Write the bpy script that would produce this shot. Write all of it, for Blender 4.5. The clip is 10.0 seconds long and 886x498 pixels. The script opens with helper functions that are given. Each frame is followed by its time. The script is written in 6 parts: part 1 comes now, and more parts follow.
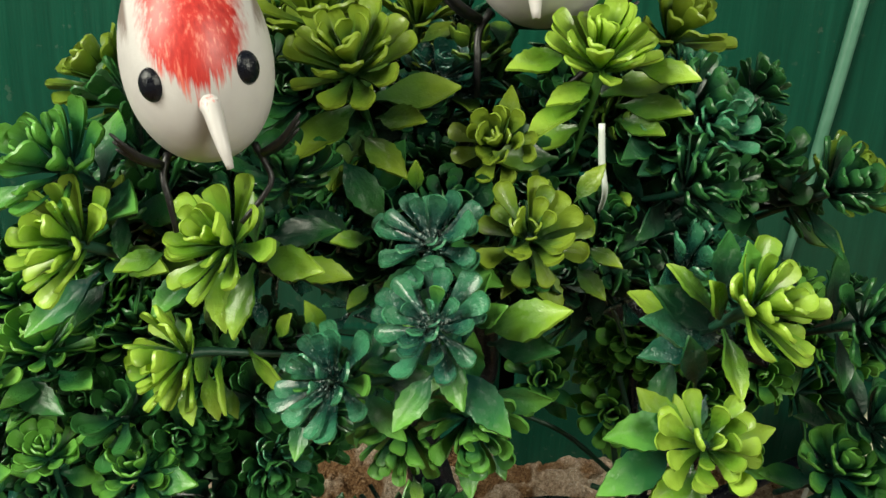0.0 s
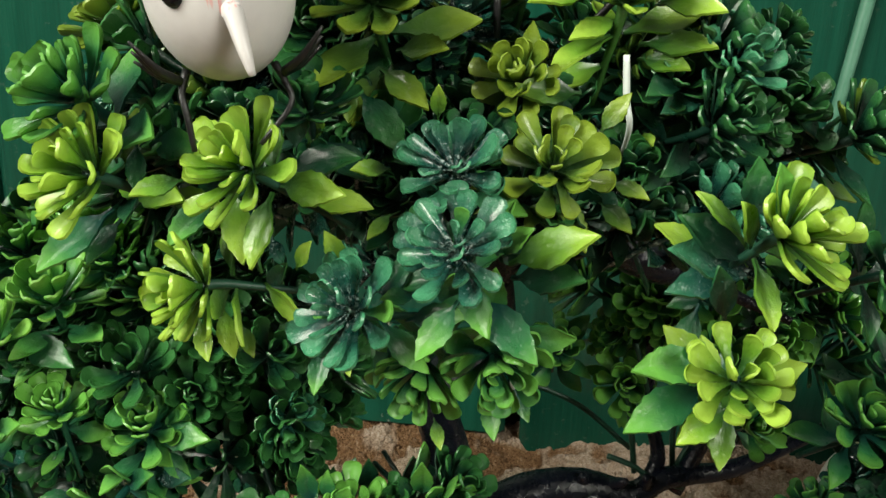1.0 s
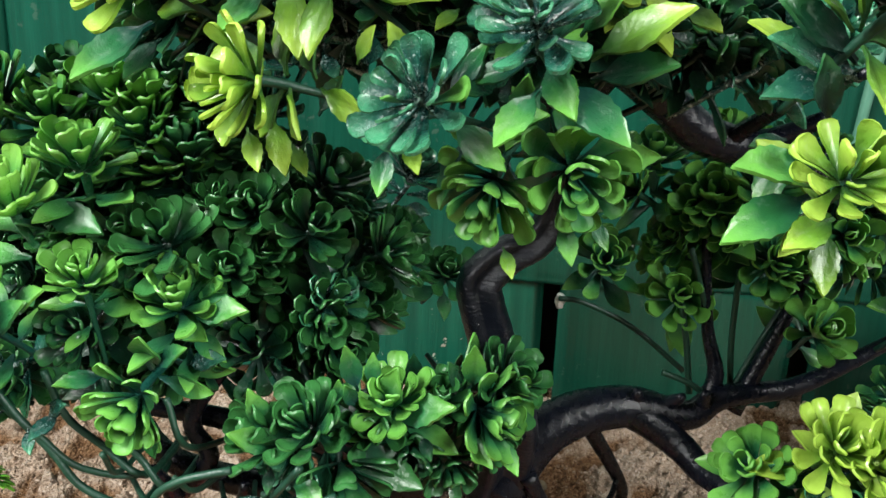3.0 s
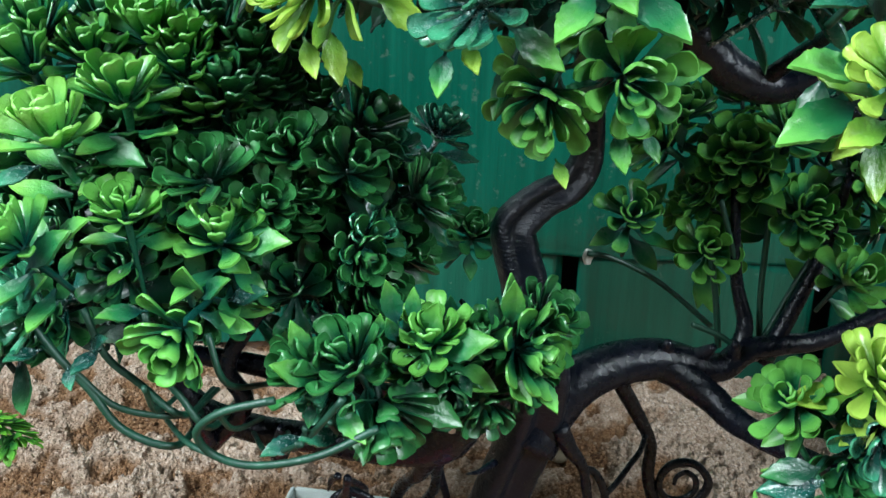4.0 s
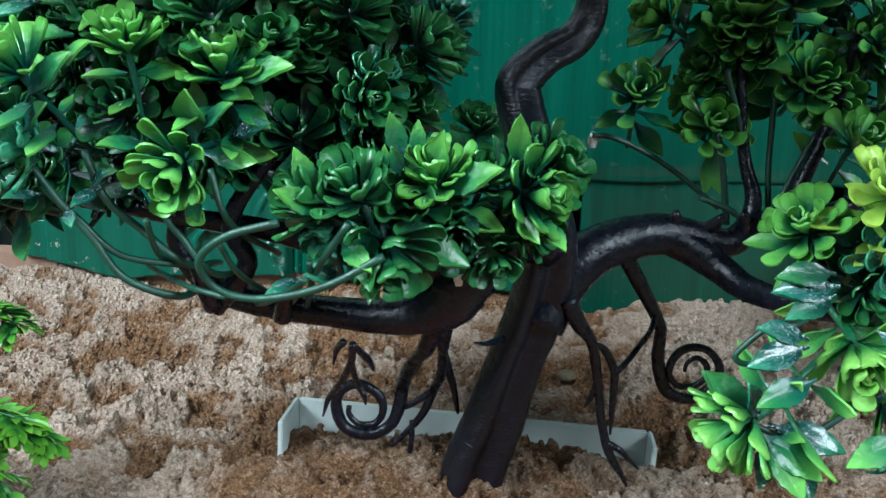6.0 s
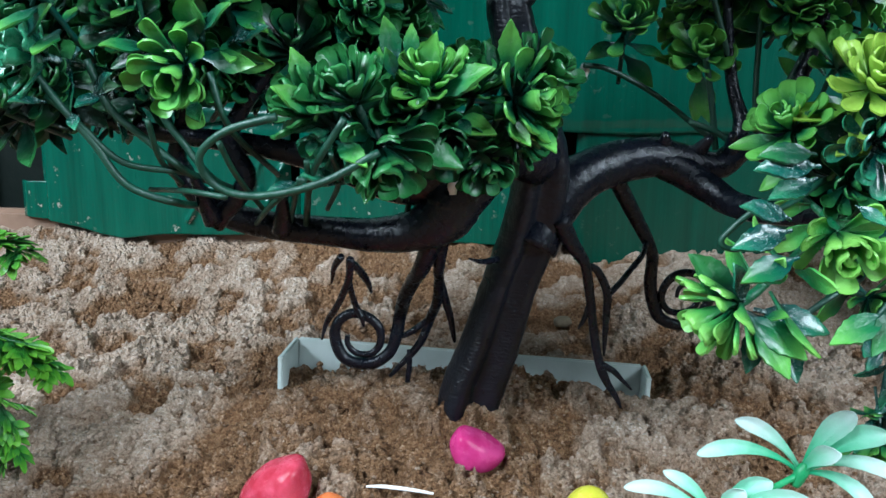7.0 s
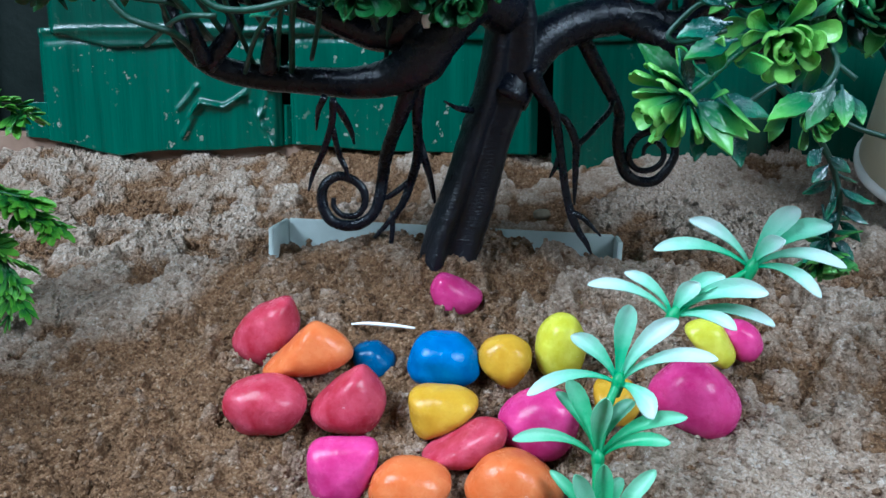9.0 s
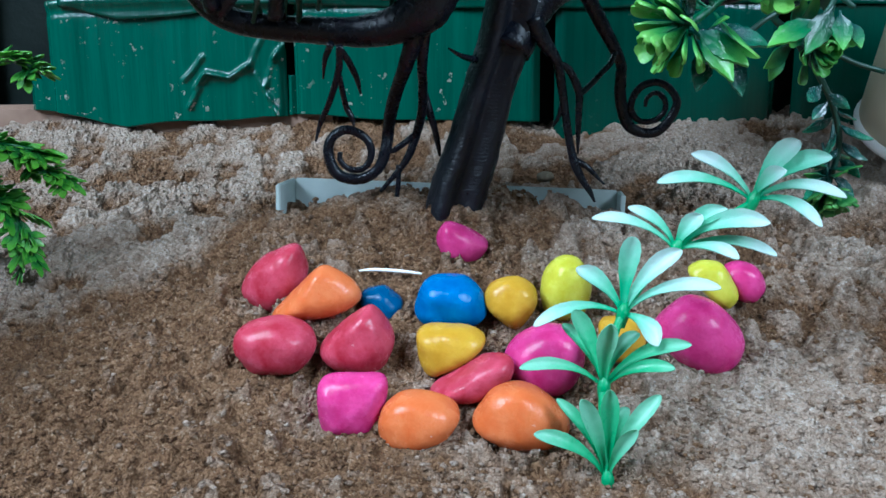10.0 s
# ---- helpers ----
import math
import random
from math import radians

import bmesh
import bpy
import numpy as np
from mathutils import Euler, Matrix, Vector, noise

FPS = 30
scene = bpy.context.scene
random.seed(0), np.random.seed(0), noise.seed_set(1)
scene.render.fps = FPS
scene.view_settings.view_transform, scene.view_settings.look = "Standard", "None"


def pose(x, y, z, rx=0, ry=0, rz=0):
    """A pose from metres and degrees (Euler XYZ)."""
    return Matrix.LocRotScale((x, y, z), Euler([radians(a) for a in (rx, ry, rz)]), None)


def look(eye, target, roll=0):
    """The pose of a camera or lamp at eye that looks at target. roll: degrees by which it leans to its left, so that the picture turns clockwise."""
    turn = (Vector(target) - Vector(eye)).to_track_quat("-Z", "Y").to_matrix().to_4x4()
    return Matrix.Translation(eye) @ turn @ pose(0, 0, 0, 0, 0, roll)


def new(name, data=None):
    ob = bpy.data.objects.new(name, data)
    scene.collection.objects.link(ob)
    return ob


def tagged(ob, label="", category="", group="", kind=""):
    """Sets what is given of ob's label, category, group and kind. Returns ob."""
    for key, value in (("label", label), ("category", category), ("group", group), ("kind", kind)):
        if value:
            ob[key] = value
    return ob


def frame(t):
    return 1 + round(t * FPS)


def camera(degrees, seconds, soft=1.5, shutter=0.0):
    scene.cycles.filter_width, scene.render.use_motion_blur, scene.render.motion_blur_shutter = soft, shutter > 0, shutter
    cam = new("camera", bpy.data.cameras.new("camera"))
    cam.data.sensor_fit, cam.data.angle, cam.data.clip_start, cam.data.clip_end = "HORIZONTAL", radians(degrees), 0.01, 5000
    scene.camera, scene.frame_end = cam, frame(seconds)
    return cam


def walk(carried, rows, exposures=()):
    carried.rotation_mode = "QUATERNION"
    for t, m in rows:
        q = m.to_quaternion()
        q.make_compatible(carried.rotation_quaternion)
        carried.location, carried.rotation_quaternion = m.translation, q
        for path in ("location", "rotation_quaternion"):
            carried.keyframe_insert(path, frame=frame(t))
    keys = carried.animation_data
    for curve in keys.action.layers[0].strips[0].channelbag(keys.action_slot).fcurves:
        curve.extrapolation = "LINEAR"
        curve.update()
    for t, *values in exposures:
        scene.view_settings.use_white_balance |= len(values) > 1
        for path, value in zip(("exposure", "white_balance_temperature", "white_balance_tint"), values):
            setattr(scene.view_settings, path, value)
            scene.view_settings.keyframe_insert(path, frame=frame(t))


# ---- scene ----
import itertools

# camera: a hand-held descent past the tree down to the pebbles
cam = camera(56.0, 10.0, 1.5)
PATH = [
    (0, (0.12368, 0.12651, 0.63379), (0.10362, 0.40986, 0.53729), 2.555),
    (0.5, (0.12051, 0.12426, 0.62037), (0.10017, 0.40859, 0.52686), 2.651),
    (1, (0.11854, 0.12390, 0.60703), (0.09762, 0.40877, 0.51532), 2.517),
    (1.5, (0.11487, 0.12500, 0.59052), (0.09222, 0.41059, 0.50151), 2.392),
    (2, (0.10467, 0.13017, 0.57509), (0.08283, 0.41691, 0.48963), 2.430),
    (2.5, (0.10256, 0.12906, 0.55603), (0.07993, 0.41694, 0.47472), 2.486),
    (3, (0.10125, 0.12636, 0.53472), (0.07830, 0.41475, 0.45532), 2.224),
    (4.5, (0.07807, 0.11186, 0.48868), (0.05659, 0.40228, 0.41660), 2.040),
    (5, (0.07447, 0.11056, 0.46777), (0.05353, 0.40151, 0.39772), 1.907),
    (5.5, (0.08375, 0.10784, 0.44995), (0.06169, 0.39921, 0.38202), 1.664),
    (7, (0.09254, 0.08526, 0.39156), (0.06938, 0.37772, 0.32889), 0.823),
    (7.5, (0.10554, 0.07289, 0.37019), (0.08210, 0.36591, 0.31024), 0.597),
    (8, (0.11432, 0.06216, 0.35650), (0.08948, 0.35510, 0.29677), 0.263),
    (8.5, (0.10830, 0.04859, 0.33491), (0.08492, 0.34180, 0.27591), 0.148),
    (9, (0.10675, 0.04207, 0.31211), (0.08420, 0.33565, 0.25468), 0.018),
    (9.5, (0.11014, 0.03229, 0.29358), (0.08731, 0.32620, 0.23793), -0.328),
    (10, (0.10524, 0.02995, 0.28360), (0.08209, 0.32372, 0.22736), -0.468),
]
EXPOSURES = [(0.0, -0.66, 8500, 5), (1.0, -0.46, 8050, 8), (2.5, 0.02, 7550, 13), (3.2, 0.14, 7000, 13), (4.3, 0.18, 6100, 6), (7.0, 0.04, 5750, 6), (8.5, -0.14, 5350, 5), (10.0, -0.24, 5080, 4)]
walk(cam, [(t, look(eye, target, roll)) for t, eye, target, roll in PATH], EXPOSURES)

# ---- light: sky-coloured lamps in assumed openings of the side walls ----
world = bpy.data.worlds.new("world")
scene.world = world
world.use_nodes = True
wn = world.node_tree
sky = wn.nodes.new("ShaderNodeTexSky")
sky.sky_type, sky.sun_disc, sky.sun_elevation, sky.sun_rotation = "NISHITA", False, radians(40), radians(-100)
wn.links.new(sky.outputs[0], wn.nodes["Background"].inputs[0])
wn.nodes["Background"].inputs[1].default_value = 0.1

def side_light(at, target, width, height, power):
    """A sky-coloured area lamp set in an opening of the unseen room."""
    lamp = bpy.data.lights.new("side_daylight", "AREA")
    lamp.shape, lamp.size, lamp.size_y, lamp.energy, lamp.color = "RECTANGLE", width, height, power, (0.88, 0.96, 1.0)
    new("side_daylight", lamp).matrix_world = look(at, target)


# the left window is inferred; the right lamp is added to fill that side
side_light((-0.97, -0.38, 1.50), (0.1, 0.45, 0.3), 0.7, 1.1, 82.0)
side_light((1.47, -0.90, 1.55), (0.1, 0.45, 0.3), 0.8, 0.8, 66.0)

rnd = random.Random(7)


# ---- materials ----
def material(name):
    m = bpy.data.materials.new(name)
    m.use_nodes = True
    nt = m.node_tree
    return m, nt, nt.nodes["Principled BSDF"]


def node(nt, kind, **values):
    n = nt.nodes.new(kind)
    for key, value in values.items():
        n.inputs[key].default_value = value
    return n


def noise_tex(nt, scale, detail=4.0, rough=0.6, coords="Object", stretch=None):
    tc = nt.nodes.new("ShaderNodeTexCoord")
    src = tc.outputs[coords]
    if stretch:
        mp = node(nt, "ShaderNodeMapping", Scale=stretch)
        nt.links.new(src, mp.inputs[0])
        src = mp.outputs[0]
    n = node(nt, "ShaderNodeTexNoise", Scale=scale, Detail=detail, Roughness=rough)
    nt.links.new(src, n.inputs["Vector"])
    return n.outputs[0]


def ramp(nt, src, stops):
    r = nt.nodes.new("ShaderNodeValToRGB")
    el = r.color_ramp.elements
    while len(el) < len(stops):
        el.new(0.5)
    for e, (at, col) in zip(el, stops):
        e.position, e.color = at, (*col, 1)
    nt.links.new(src, r.inputs[0])
    return r.outputs[0]


def math_node(nt, op, a, b):
    n = nt.nodes.new("ShaderNodeMath")
    n.operation = op
    for socket, v in zip(n.inputs, (a, b)):
        if isinstance(v, (int, float)):
            socket.default_value = v
        else:
            nt.links.new(v, socket)
    return n.outputs[0]


def mix(nt, fac, a, b, blend="MIX"):
    n = nt.nodes.new("ShaderNodeMix")
    n.data_type, n.blend_type = "RGBA", blend
    for socket, v in ((n.inputs[0], fac), (n.inputs[6], a), (n.inputs[7], b)):
        if isinstance(v, (int, float)):
            socket.default_value = v
        elif isinstance(v, tuple):
            socket.default_value = (*v, 1)
        else:
            nt.links.new(v, socket)
    return n.outputs[2]


def bump(nt, bsdf, height, distance, strength=1.0):
    b = node(nt, "ShaderNodeBump", Strength=strength, Distance=distance)
    nt.links.new(height, b.inputs["Height"])
    nt.links.new(b.outputs[0], bsdf.inputs["Normal"])


def leaf_plastic(name, base, middle, tip, rough=0.38, glow=0.25, glints=0.0, coat=0.15):
    """Moulded plastic, dark at the foot of each leaf and lighter at its tip, a little see-through."""
    m, nt, bsdf = material(name)
    at = nt.nodes.new("ShaderNodeAttribute")
    at.attribute_name = "tip"
    info = nt.nodes.new("ShaderNodeObjectInfo")
    grain = noise_tex(nt, 160.0, 3.0)
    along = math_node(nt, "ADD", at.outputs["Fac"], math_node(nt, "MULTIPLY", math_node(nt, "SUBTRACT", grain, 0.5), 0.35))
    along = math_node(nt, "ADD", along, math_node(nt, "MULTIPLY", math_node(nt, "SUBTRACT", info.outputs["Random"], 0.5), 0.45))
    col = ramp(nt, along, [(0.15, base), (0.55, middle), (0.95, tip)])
    worn = ramp(nt, noise_tex(nt, 420.0, 2.0), [(0.62, (0, 0, 0)), (0.78, (1, 1, 1))])
    col = mix(nt, math_node(nt, "MULTIPLY", worn, 0.12), col, (0.45, 0.5, 0.45))
    if glints:
        # pale specks near the foot of the leaves, painted in for glints and sheen
        spot = math_node(nt, "SUBTRACT", noise_tex(nt, 520.0, 5.0, 0.75), math_node(nt, "MULTIPLY", at.outputs["Fac"], 0.16))
        col = mix(nt, math_node(nt, "MULTIPLY", ramp(nt, spot, [(0.52, (0, 0, 0)), (0.62, (1, 1, 1))]), glints), col, (0.55, 0.66, 0.64))
    nt.links.new(col, bsdf.inputs["Base Color"])
    bsdf.inputs["Coat Weight"].default_value = coat
    bsdf.inputs["Coat Roughness"].default_value = 0.14
    nt.links.new(ramp(nt, noise_tex(nt, 240.0), [(0.3, (rough - 0.12,) * 3), (0.75, (rough + 0.2,) * 3)]), bsdf.inputs["Roughness"])
    # moulded wrinkles and fine pimples
    relief = math_node(nt, "ADD", noise_tex(nt, 260.0, 4.0), math_node(nt, "MULTIPLY", noise_tex(nt, 1100.0, 2.0), 0.5 if glints else 0.25))
    bump(nt, bsdf, relief, 0.0012 if glints else 0.0009, 0.8)
    thin = nt.nodes.new("ShaderNodeBsdfTranslucent")
    nt.links.new(col, thin.inputs[0])
    both = nt.nodes.new("ShaderNodeMixShader")
    both.inputs[0].default_value = glow
    nt.links.new(bsdf.outputs[0], both.inputs[1])
    nt.links.new(thin.outputs[0], both.inputs[2])
    nt.links.new(both.outputs[0], nt.nodes["Material Output"].inputs[0])
    return m


def simple(name, stops, scale, rough, relief=0.0, coat=0.0, relief_scale=None, spread=0.1):
    m, nt, bsdf = material(name)
    nt.links.new(ramp(nt, noise_tex(nt, scale), stops), bsdf.inputs["Base Color"])
    nt.links.new(ramp(nt, noise_tex(nt, scale * 2.3), [(0.3, (max(rough - spread, 0.02),) * 3), (0.7, (rough + spread,) * 3)]), bsdf.inputs["Roughness"])
    bsdf.inputs["Coat Weight"].default_value = coat
    bsdf.inputs["Coat Roughness"].default_value = 0.12
    if relief:
        bump(nt, bsdf, noise_tex(nt, relief_scale or scale * 3, 6.0), relief)
    return m


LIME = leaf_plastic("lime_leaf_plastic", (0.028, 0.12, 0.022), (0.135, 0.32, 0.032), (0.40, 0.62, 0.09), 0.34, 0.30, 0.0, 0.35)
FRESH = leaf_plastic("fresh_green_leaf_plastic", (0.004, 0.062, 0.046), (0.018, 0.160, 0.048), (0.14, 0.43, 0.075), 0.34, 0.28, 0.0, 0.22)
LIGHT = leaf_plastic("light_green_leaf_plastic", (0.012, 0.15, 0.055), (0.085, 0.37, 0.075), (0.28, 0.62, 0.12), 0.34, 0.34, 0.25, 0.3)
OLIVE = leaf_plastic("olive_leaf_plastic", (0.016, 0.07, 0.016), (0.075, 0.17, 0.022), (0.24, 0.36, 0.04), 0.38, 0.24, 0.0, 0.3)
# MID is toned down so that inner and lower leaves look shaded
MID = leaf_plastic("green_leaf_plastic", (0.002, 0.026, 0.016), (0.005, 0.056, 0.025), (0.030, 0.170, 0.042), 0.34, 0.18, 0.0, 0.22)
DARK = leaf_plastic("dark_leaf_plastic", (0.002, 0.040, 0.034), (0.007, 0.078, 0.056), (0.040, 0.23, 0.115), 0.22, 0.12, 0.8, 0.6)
STEM = simple("green_stem_plastic", [(0.3, (0.003, 0.030, 0.018)), (0.7, (0.007, 0.056, 0.030))], 90, 0.46, 0.0005)
BARK = simple("black_bark_plastic", [(0.3, (0.0018, 0.0026, 0.005)), (0.7, (0.0045, 0.006, 0.012))], 70, 0.27, 0.0008, relief_scale=210, spread=0.1)
TRUNK_BARK = simple("ringed_black_bark_plastic", [(0.3, (0.0020, 0.0028, 0.005)), (0.7, (0.0055, 0.007, 0.013))], 70, 0.36, spread=0.1)


def bark_relief(mat):
    """Fine notched rings across the moulded bark."""
    nt = mat.node_tree
    w = node(nt, "ShaderNodeTexWave", Scale=150.0, Distortion=5.0, Detail=2.0)
    w.inputs["Detail Scale"].default_value = 3.0
    w.bands_direction = "Z"
    tc = nt.nodes.new("ShaderNodeTexCoord")
    nt.links.new(tc.outputs["Object"], w.inputs["Vector"])
    gate = ramp(nt, noise_tex(nt, 120.0, 3.0), [(0.36, (0, 0, 0)), (0.56, (1, 1, 1))])
    height = math_node(nt, "ADD", math_node(nt, "MULTIPLY", math_node(nt, "MULTIPLY", w.outputs["Fac"], gate), 0.16), noise_tex(nt, 260.0, 6.0))
    bump(nt, nt.nodes["Principled BSDF"], height, 0.0010, 0.8)


bark_relief(TRUNK_BARK)
for plastic, gloss in ((BARK, 0.36), (TRUNK_BARK, 0.4)):
    plastic.node_tree.nodes["Principled BSDF"].inputs["Specular IOR Level"].default_value = gloss
TRAY_WHITE = simple("grey_tray_plastic", [(0.3, (0.48, 0.54, 0.51)), (0.7, (0.58, 0.64, 0.61))], 40, 0.4, 0.0003)
PALE = leaf_plastic("pale_plant_plastic", (0.07, 0.52, 0.26), (0.34, 0.70, 0.53), (0.70, 0.82, 0.78), 0.40, 0.45, 0.0, 0.05)
PALE_GREEN = leaf_plastic("light_green_plant_plastic", (0.05, 0.42, 0.16), (0.11, 0.52, 0.25), (0.32, 0.66, 0.46), 0.34, 0.4)
FERN = leaf_plastic("fern_plastic", (0.012, 0.10, 0.020), (0.055, 0.25, 0.020), (0.15, 0.42, 0.03))
PLASTER = simple("room_plaster", [(0.3, (0.11, 0.12, 0.125)), (0.7, (0.16, 0.17, 0.175))], 6, 0.8, 0.002)
# near-black backing: the deep shade in the gaps is put into its colour
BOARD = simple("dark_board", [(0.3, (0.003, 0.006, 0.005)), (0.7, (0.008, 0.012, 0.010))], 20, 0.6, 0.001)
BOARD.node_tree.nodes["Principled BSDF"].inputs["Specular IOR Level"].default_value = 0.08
PLANK = simple("brown_plank", [(0.3, (0.20, 0.115, 0.075)), (0.7, (0.30, 0.19, 0.13))], 25, 0.6, 0.001)
FLOOR_TILE = simple("floor_cement", [(0.3, (0.22, 0.2, 0.18)), (0.7, (0.32, 0.3, 0.27))], 5, 0.6, 0.001)
CHALK = simple("white_plastic", [(0.3, (0.72, 0.7, 0.66)), (0.7, (0.84, 0.82, 0.79))], 60, 0.45, 0.0004)
CREAM = simple("cream_paint", [(0.3, (0.85, 0.78, 0.55)), (0.7, (0.90, 0.85, 0.68))], 30, 0.5, 0.0006)
WIRE = simple("black_wire", [(0.3, (0.004, 0.004, 0.005)), (0.7, (0.011, 0.011, 0.012))], 200, 0.4, 0.0003)


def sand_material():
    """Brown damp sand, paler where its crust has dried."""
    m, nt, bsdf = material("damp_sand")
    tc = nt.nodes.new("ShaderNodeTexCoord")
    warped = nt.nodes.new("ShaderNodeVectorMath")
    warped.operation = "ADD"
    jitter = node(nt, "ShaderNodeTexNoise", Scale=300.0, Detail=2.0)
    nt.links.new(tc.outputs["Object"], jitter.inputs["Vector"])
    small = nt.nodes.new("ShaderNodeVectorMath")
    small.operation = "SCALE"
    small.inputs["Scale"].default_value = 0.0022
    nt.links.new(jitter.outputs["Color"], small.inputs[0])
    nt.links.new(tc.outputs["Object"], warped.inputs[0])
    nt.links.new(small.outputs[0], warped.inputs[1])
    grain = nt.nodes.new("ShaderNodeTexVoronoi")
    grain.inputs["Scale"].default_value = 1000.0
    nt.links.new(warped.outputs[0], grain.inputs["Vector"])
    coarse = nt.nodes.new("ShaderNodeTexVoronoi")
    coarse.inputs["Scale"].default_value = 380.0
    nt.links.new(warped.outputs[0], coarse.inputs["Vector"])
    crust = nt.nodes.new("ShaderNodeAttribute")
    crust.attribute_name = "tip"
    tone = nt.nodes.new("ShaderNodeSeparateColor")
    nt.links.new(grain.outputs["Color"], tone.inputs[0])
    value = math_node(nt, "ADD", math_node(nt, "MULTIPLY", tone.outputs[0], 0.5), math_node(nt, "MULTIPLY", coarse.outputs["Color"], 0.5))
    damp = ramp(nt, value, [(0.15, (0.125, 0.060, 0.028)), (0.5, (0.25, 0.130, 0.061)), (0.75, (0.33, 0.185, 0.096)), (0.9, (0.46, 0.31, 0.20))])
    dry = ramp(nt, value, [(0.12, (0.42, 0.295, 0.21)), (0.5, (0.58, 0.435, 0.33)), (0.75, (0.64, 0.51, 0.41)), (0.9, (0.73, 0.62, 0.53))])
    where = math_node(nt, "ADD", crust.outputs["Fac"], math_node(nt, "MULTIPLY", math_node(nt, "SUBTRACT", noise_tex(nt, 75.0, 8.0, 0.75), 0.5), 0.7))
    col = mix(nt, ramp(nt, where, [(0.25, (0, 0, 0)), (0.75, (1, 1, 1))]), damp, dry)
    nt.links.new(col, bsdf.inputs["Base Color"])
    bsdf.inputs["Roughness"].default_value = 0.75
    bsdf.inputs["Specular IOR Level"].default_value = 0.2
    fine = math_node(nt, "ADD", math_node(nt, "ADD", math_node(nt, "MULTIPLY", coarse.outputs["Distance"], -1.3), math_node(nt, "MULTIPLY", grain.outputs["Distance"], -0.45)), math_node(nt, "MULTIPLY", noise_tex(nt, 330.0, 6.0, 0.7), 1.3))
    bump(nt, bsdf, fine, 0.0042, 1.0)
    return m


PALE_STREAK = simple("pale_green_streak", [(0.3, (0.05, 0.17, 0.11)), (0.7, (0.09, 0.24, 0.17))], 30, 0.4, 0.0004)
SAND = sand_material()


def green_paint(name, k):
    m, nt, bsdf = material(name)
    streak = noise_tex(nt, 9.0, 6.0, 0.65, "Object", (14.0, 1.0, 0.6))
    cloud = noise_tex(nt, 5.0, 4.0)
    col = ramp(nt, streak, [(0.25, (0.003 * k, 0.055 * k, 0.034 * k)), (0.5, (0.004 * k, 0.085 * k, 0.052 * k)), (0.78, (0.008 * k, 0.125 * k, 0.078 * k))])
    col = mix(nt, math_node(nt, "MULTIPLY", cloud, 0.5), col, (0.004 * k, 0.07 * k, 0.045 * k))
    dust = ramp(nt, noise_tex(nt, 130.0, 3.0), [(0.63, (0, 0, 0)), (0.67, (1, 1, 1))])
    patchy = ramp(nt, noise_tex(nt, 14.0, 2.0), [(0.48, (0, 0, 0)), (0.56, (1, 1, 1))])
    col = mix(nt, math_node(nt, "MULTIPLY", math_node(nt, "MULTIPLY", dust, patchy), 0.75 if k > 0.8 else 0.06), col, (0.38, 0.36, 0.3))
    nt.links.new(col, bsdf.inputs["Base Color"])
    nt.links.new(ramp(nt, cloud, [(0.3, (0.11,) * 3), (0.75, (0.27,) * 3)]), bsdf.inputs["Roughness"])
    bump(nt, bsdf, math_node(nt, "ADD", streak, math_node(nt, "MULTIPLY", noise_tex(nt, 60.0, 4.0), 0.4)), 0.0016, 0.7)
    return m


# the second tone is the same paint darkened, for sheets that lie in shade
GREEN, SHADED_GREEN = green_paint("glossy_green_paint", 0.92), green_paint("shaded_green_paint", 0.6)


def pebble_paint(name, dark, light):
    m, nt, bsdf = material(name)
    mottle = noise_tex(nt, 70.0, 5.0, 0.65)
    col = ramp(nt, mottle, [(0.3, dark), (0.62, light)])
    chips = ramp(nt, noise_tex(nt, 190.0, 3.0), [(0.72, (0, 0, 0)), (0.76, (1, 1, 1))])
    nt.links.new(mix(nt, math_node(nt, "MULTIPLY", chips, 0.35), col, (0.75, 0.7, 0.68)), bsdf.inputs["Base Color"])
    nt.links.new(ramp(nt, noise_tex(nt, 120.0), [(0.3, (0.17,) * 3), (0.75, (0.36,) * 3)]), bsdf.inputs["Roughness"])
    bsdf.inputs["Specular IOR Level"].default_value = 0.2
    bsdf.inputs["Subsurface Weight"].default_value = 0.25
    bsdf.inputs["Subsurface Radius"].default_value = (0.004, 0.003, 0.003)
    bump(nt, bsdf, noise_tex(nt, 150.0, 4.0), 0.0008, 0.7)
    return m


ROSE = pebble_paint("rose_red_paint", (0.289, 0.009, 0.022), (0.45, 0.062, 0.10))
ORANGE = pebble_paint("orange_paint", (0.50, 0.098, 0.020), (0.58, 0.165, 0.055))
BLUE = pebble_paint("blue_paint", (0.000, 0.076, 0.243), (0.004, 0.137, 0.365))
NAVY = pebble_paint("navy_paint", (0.002, 0.046, 0.122), (0.006, 0.076, 0.190))
AMBER = pebble_paint("amber_paint", (0.395, 0.198, 0.008), (0.517, 0.304, 0.027))
YELLOW = pebble_paint("yellow_paint", (0.456, 0.410, 0.015), (0.578, 0.562, 0.068))
MAGENTA = pebble_paint("magenta_paint", (0.42, 0.014, 0.12), (0.57, 0.055, 0.22))


# ---- mesh helpers ----
def mesh_from(name, verts, faces, mat, tip=None, smooth=True):
    me = bpy.data.meshes.new(name)
    me.from_pydata([tuple(v) for v in verts], [], [tuple(f) for f in faces])
    if mat:
        me.materials.append(mat)
    if smooth:
        me.polygons.foreach_set("use_smooth", [True] * len(me.polygons))
    if tip is not None:
        a = me.attributes.new("tip", "FLOAT", "POINT")
        a.data.foreach_set("value", np.asarray(tip, dtype=np.float32))
    me.update()
    return me


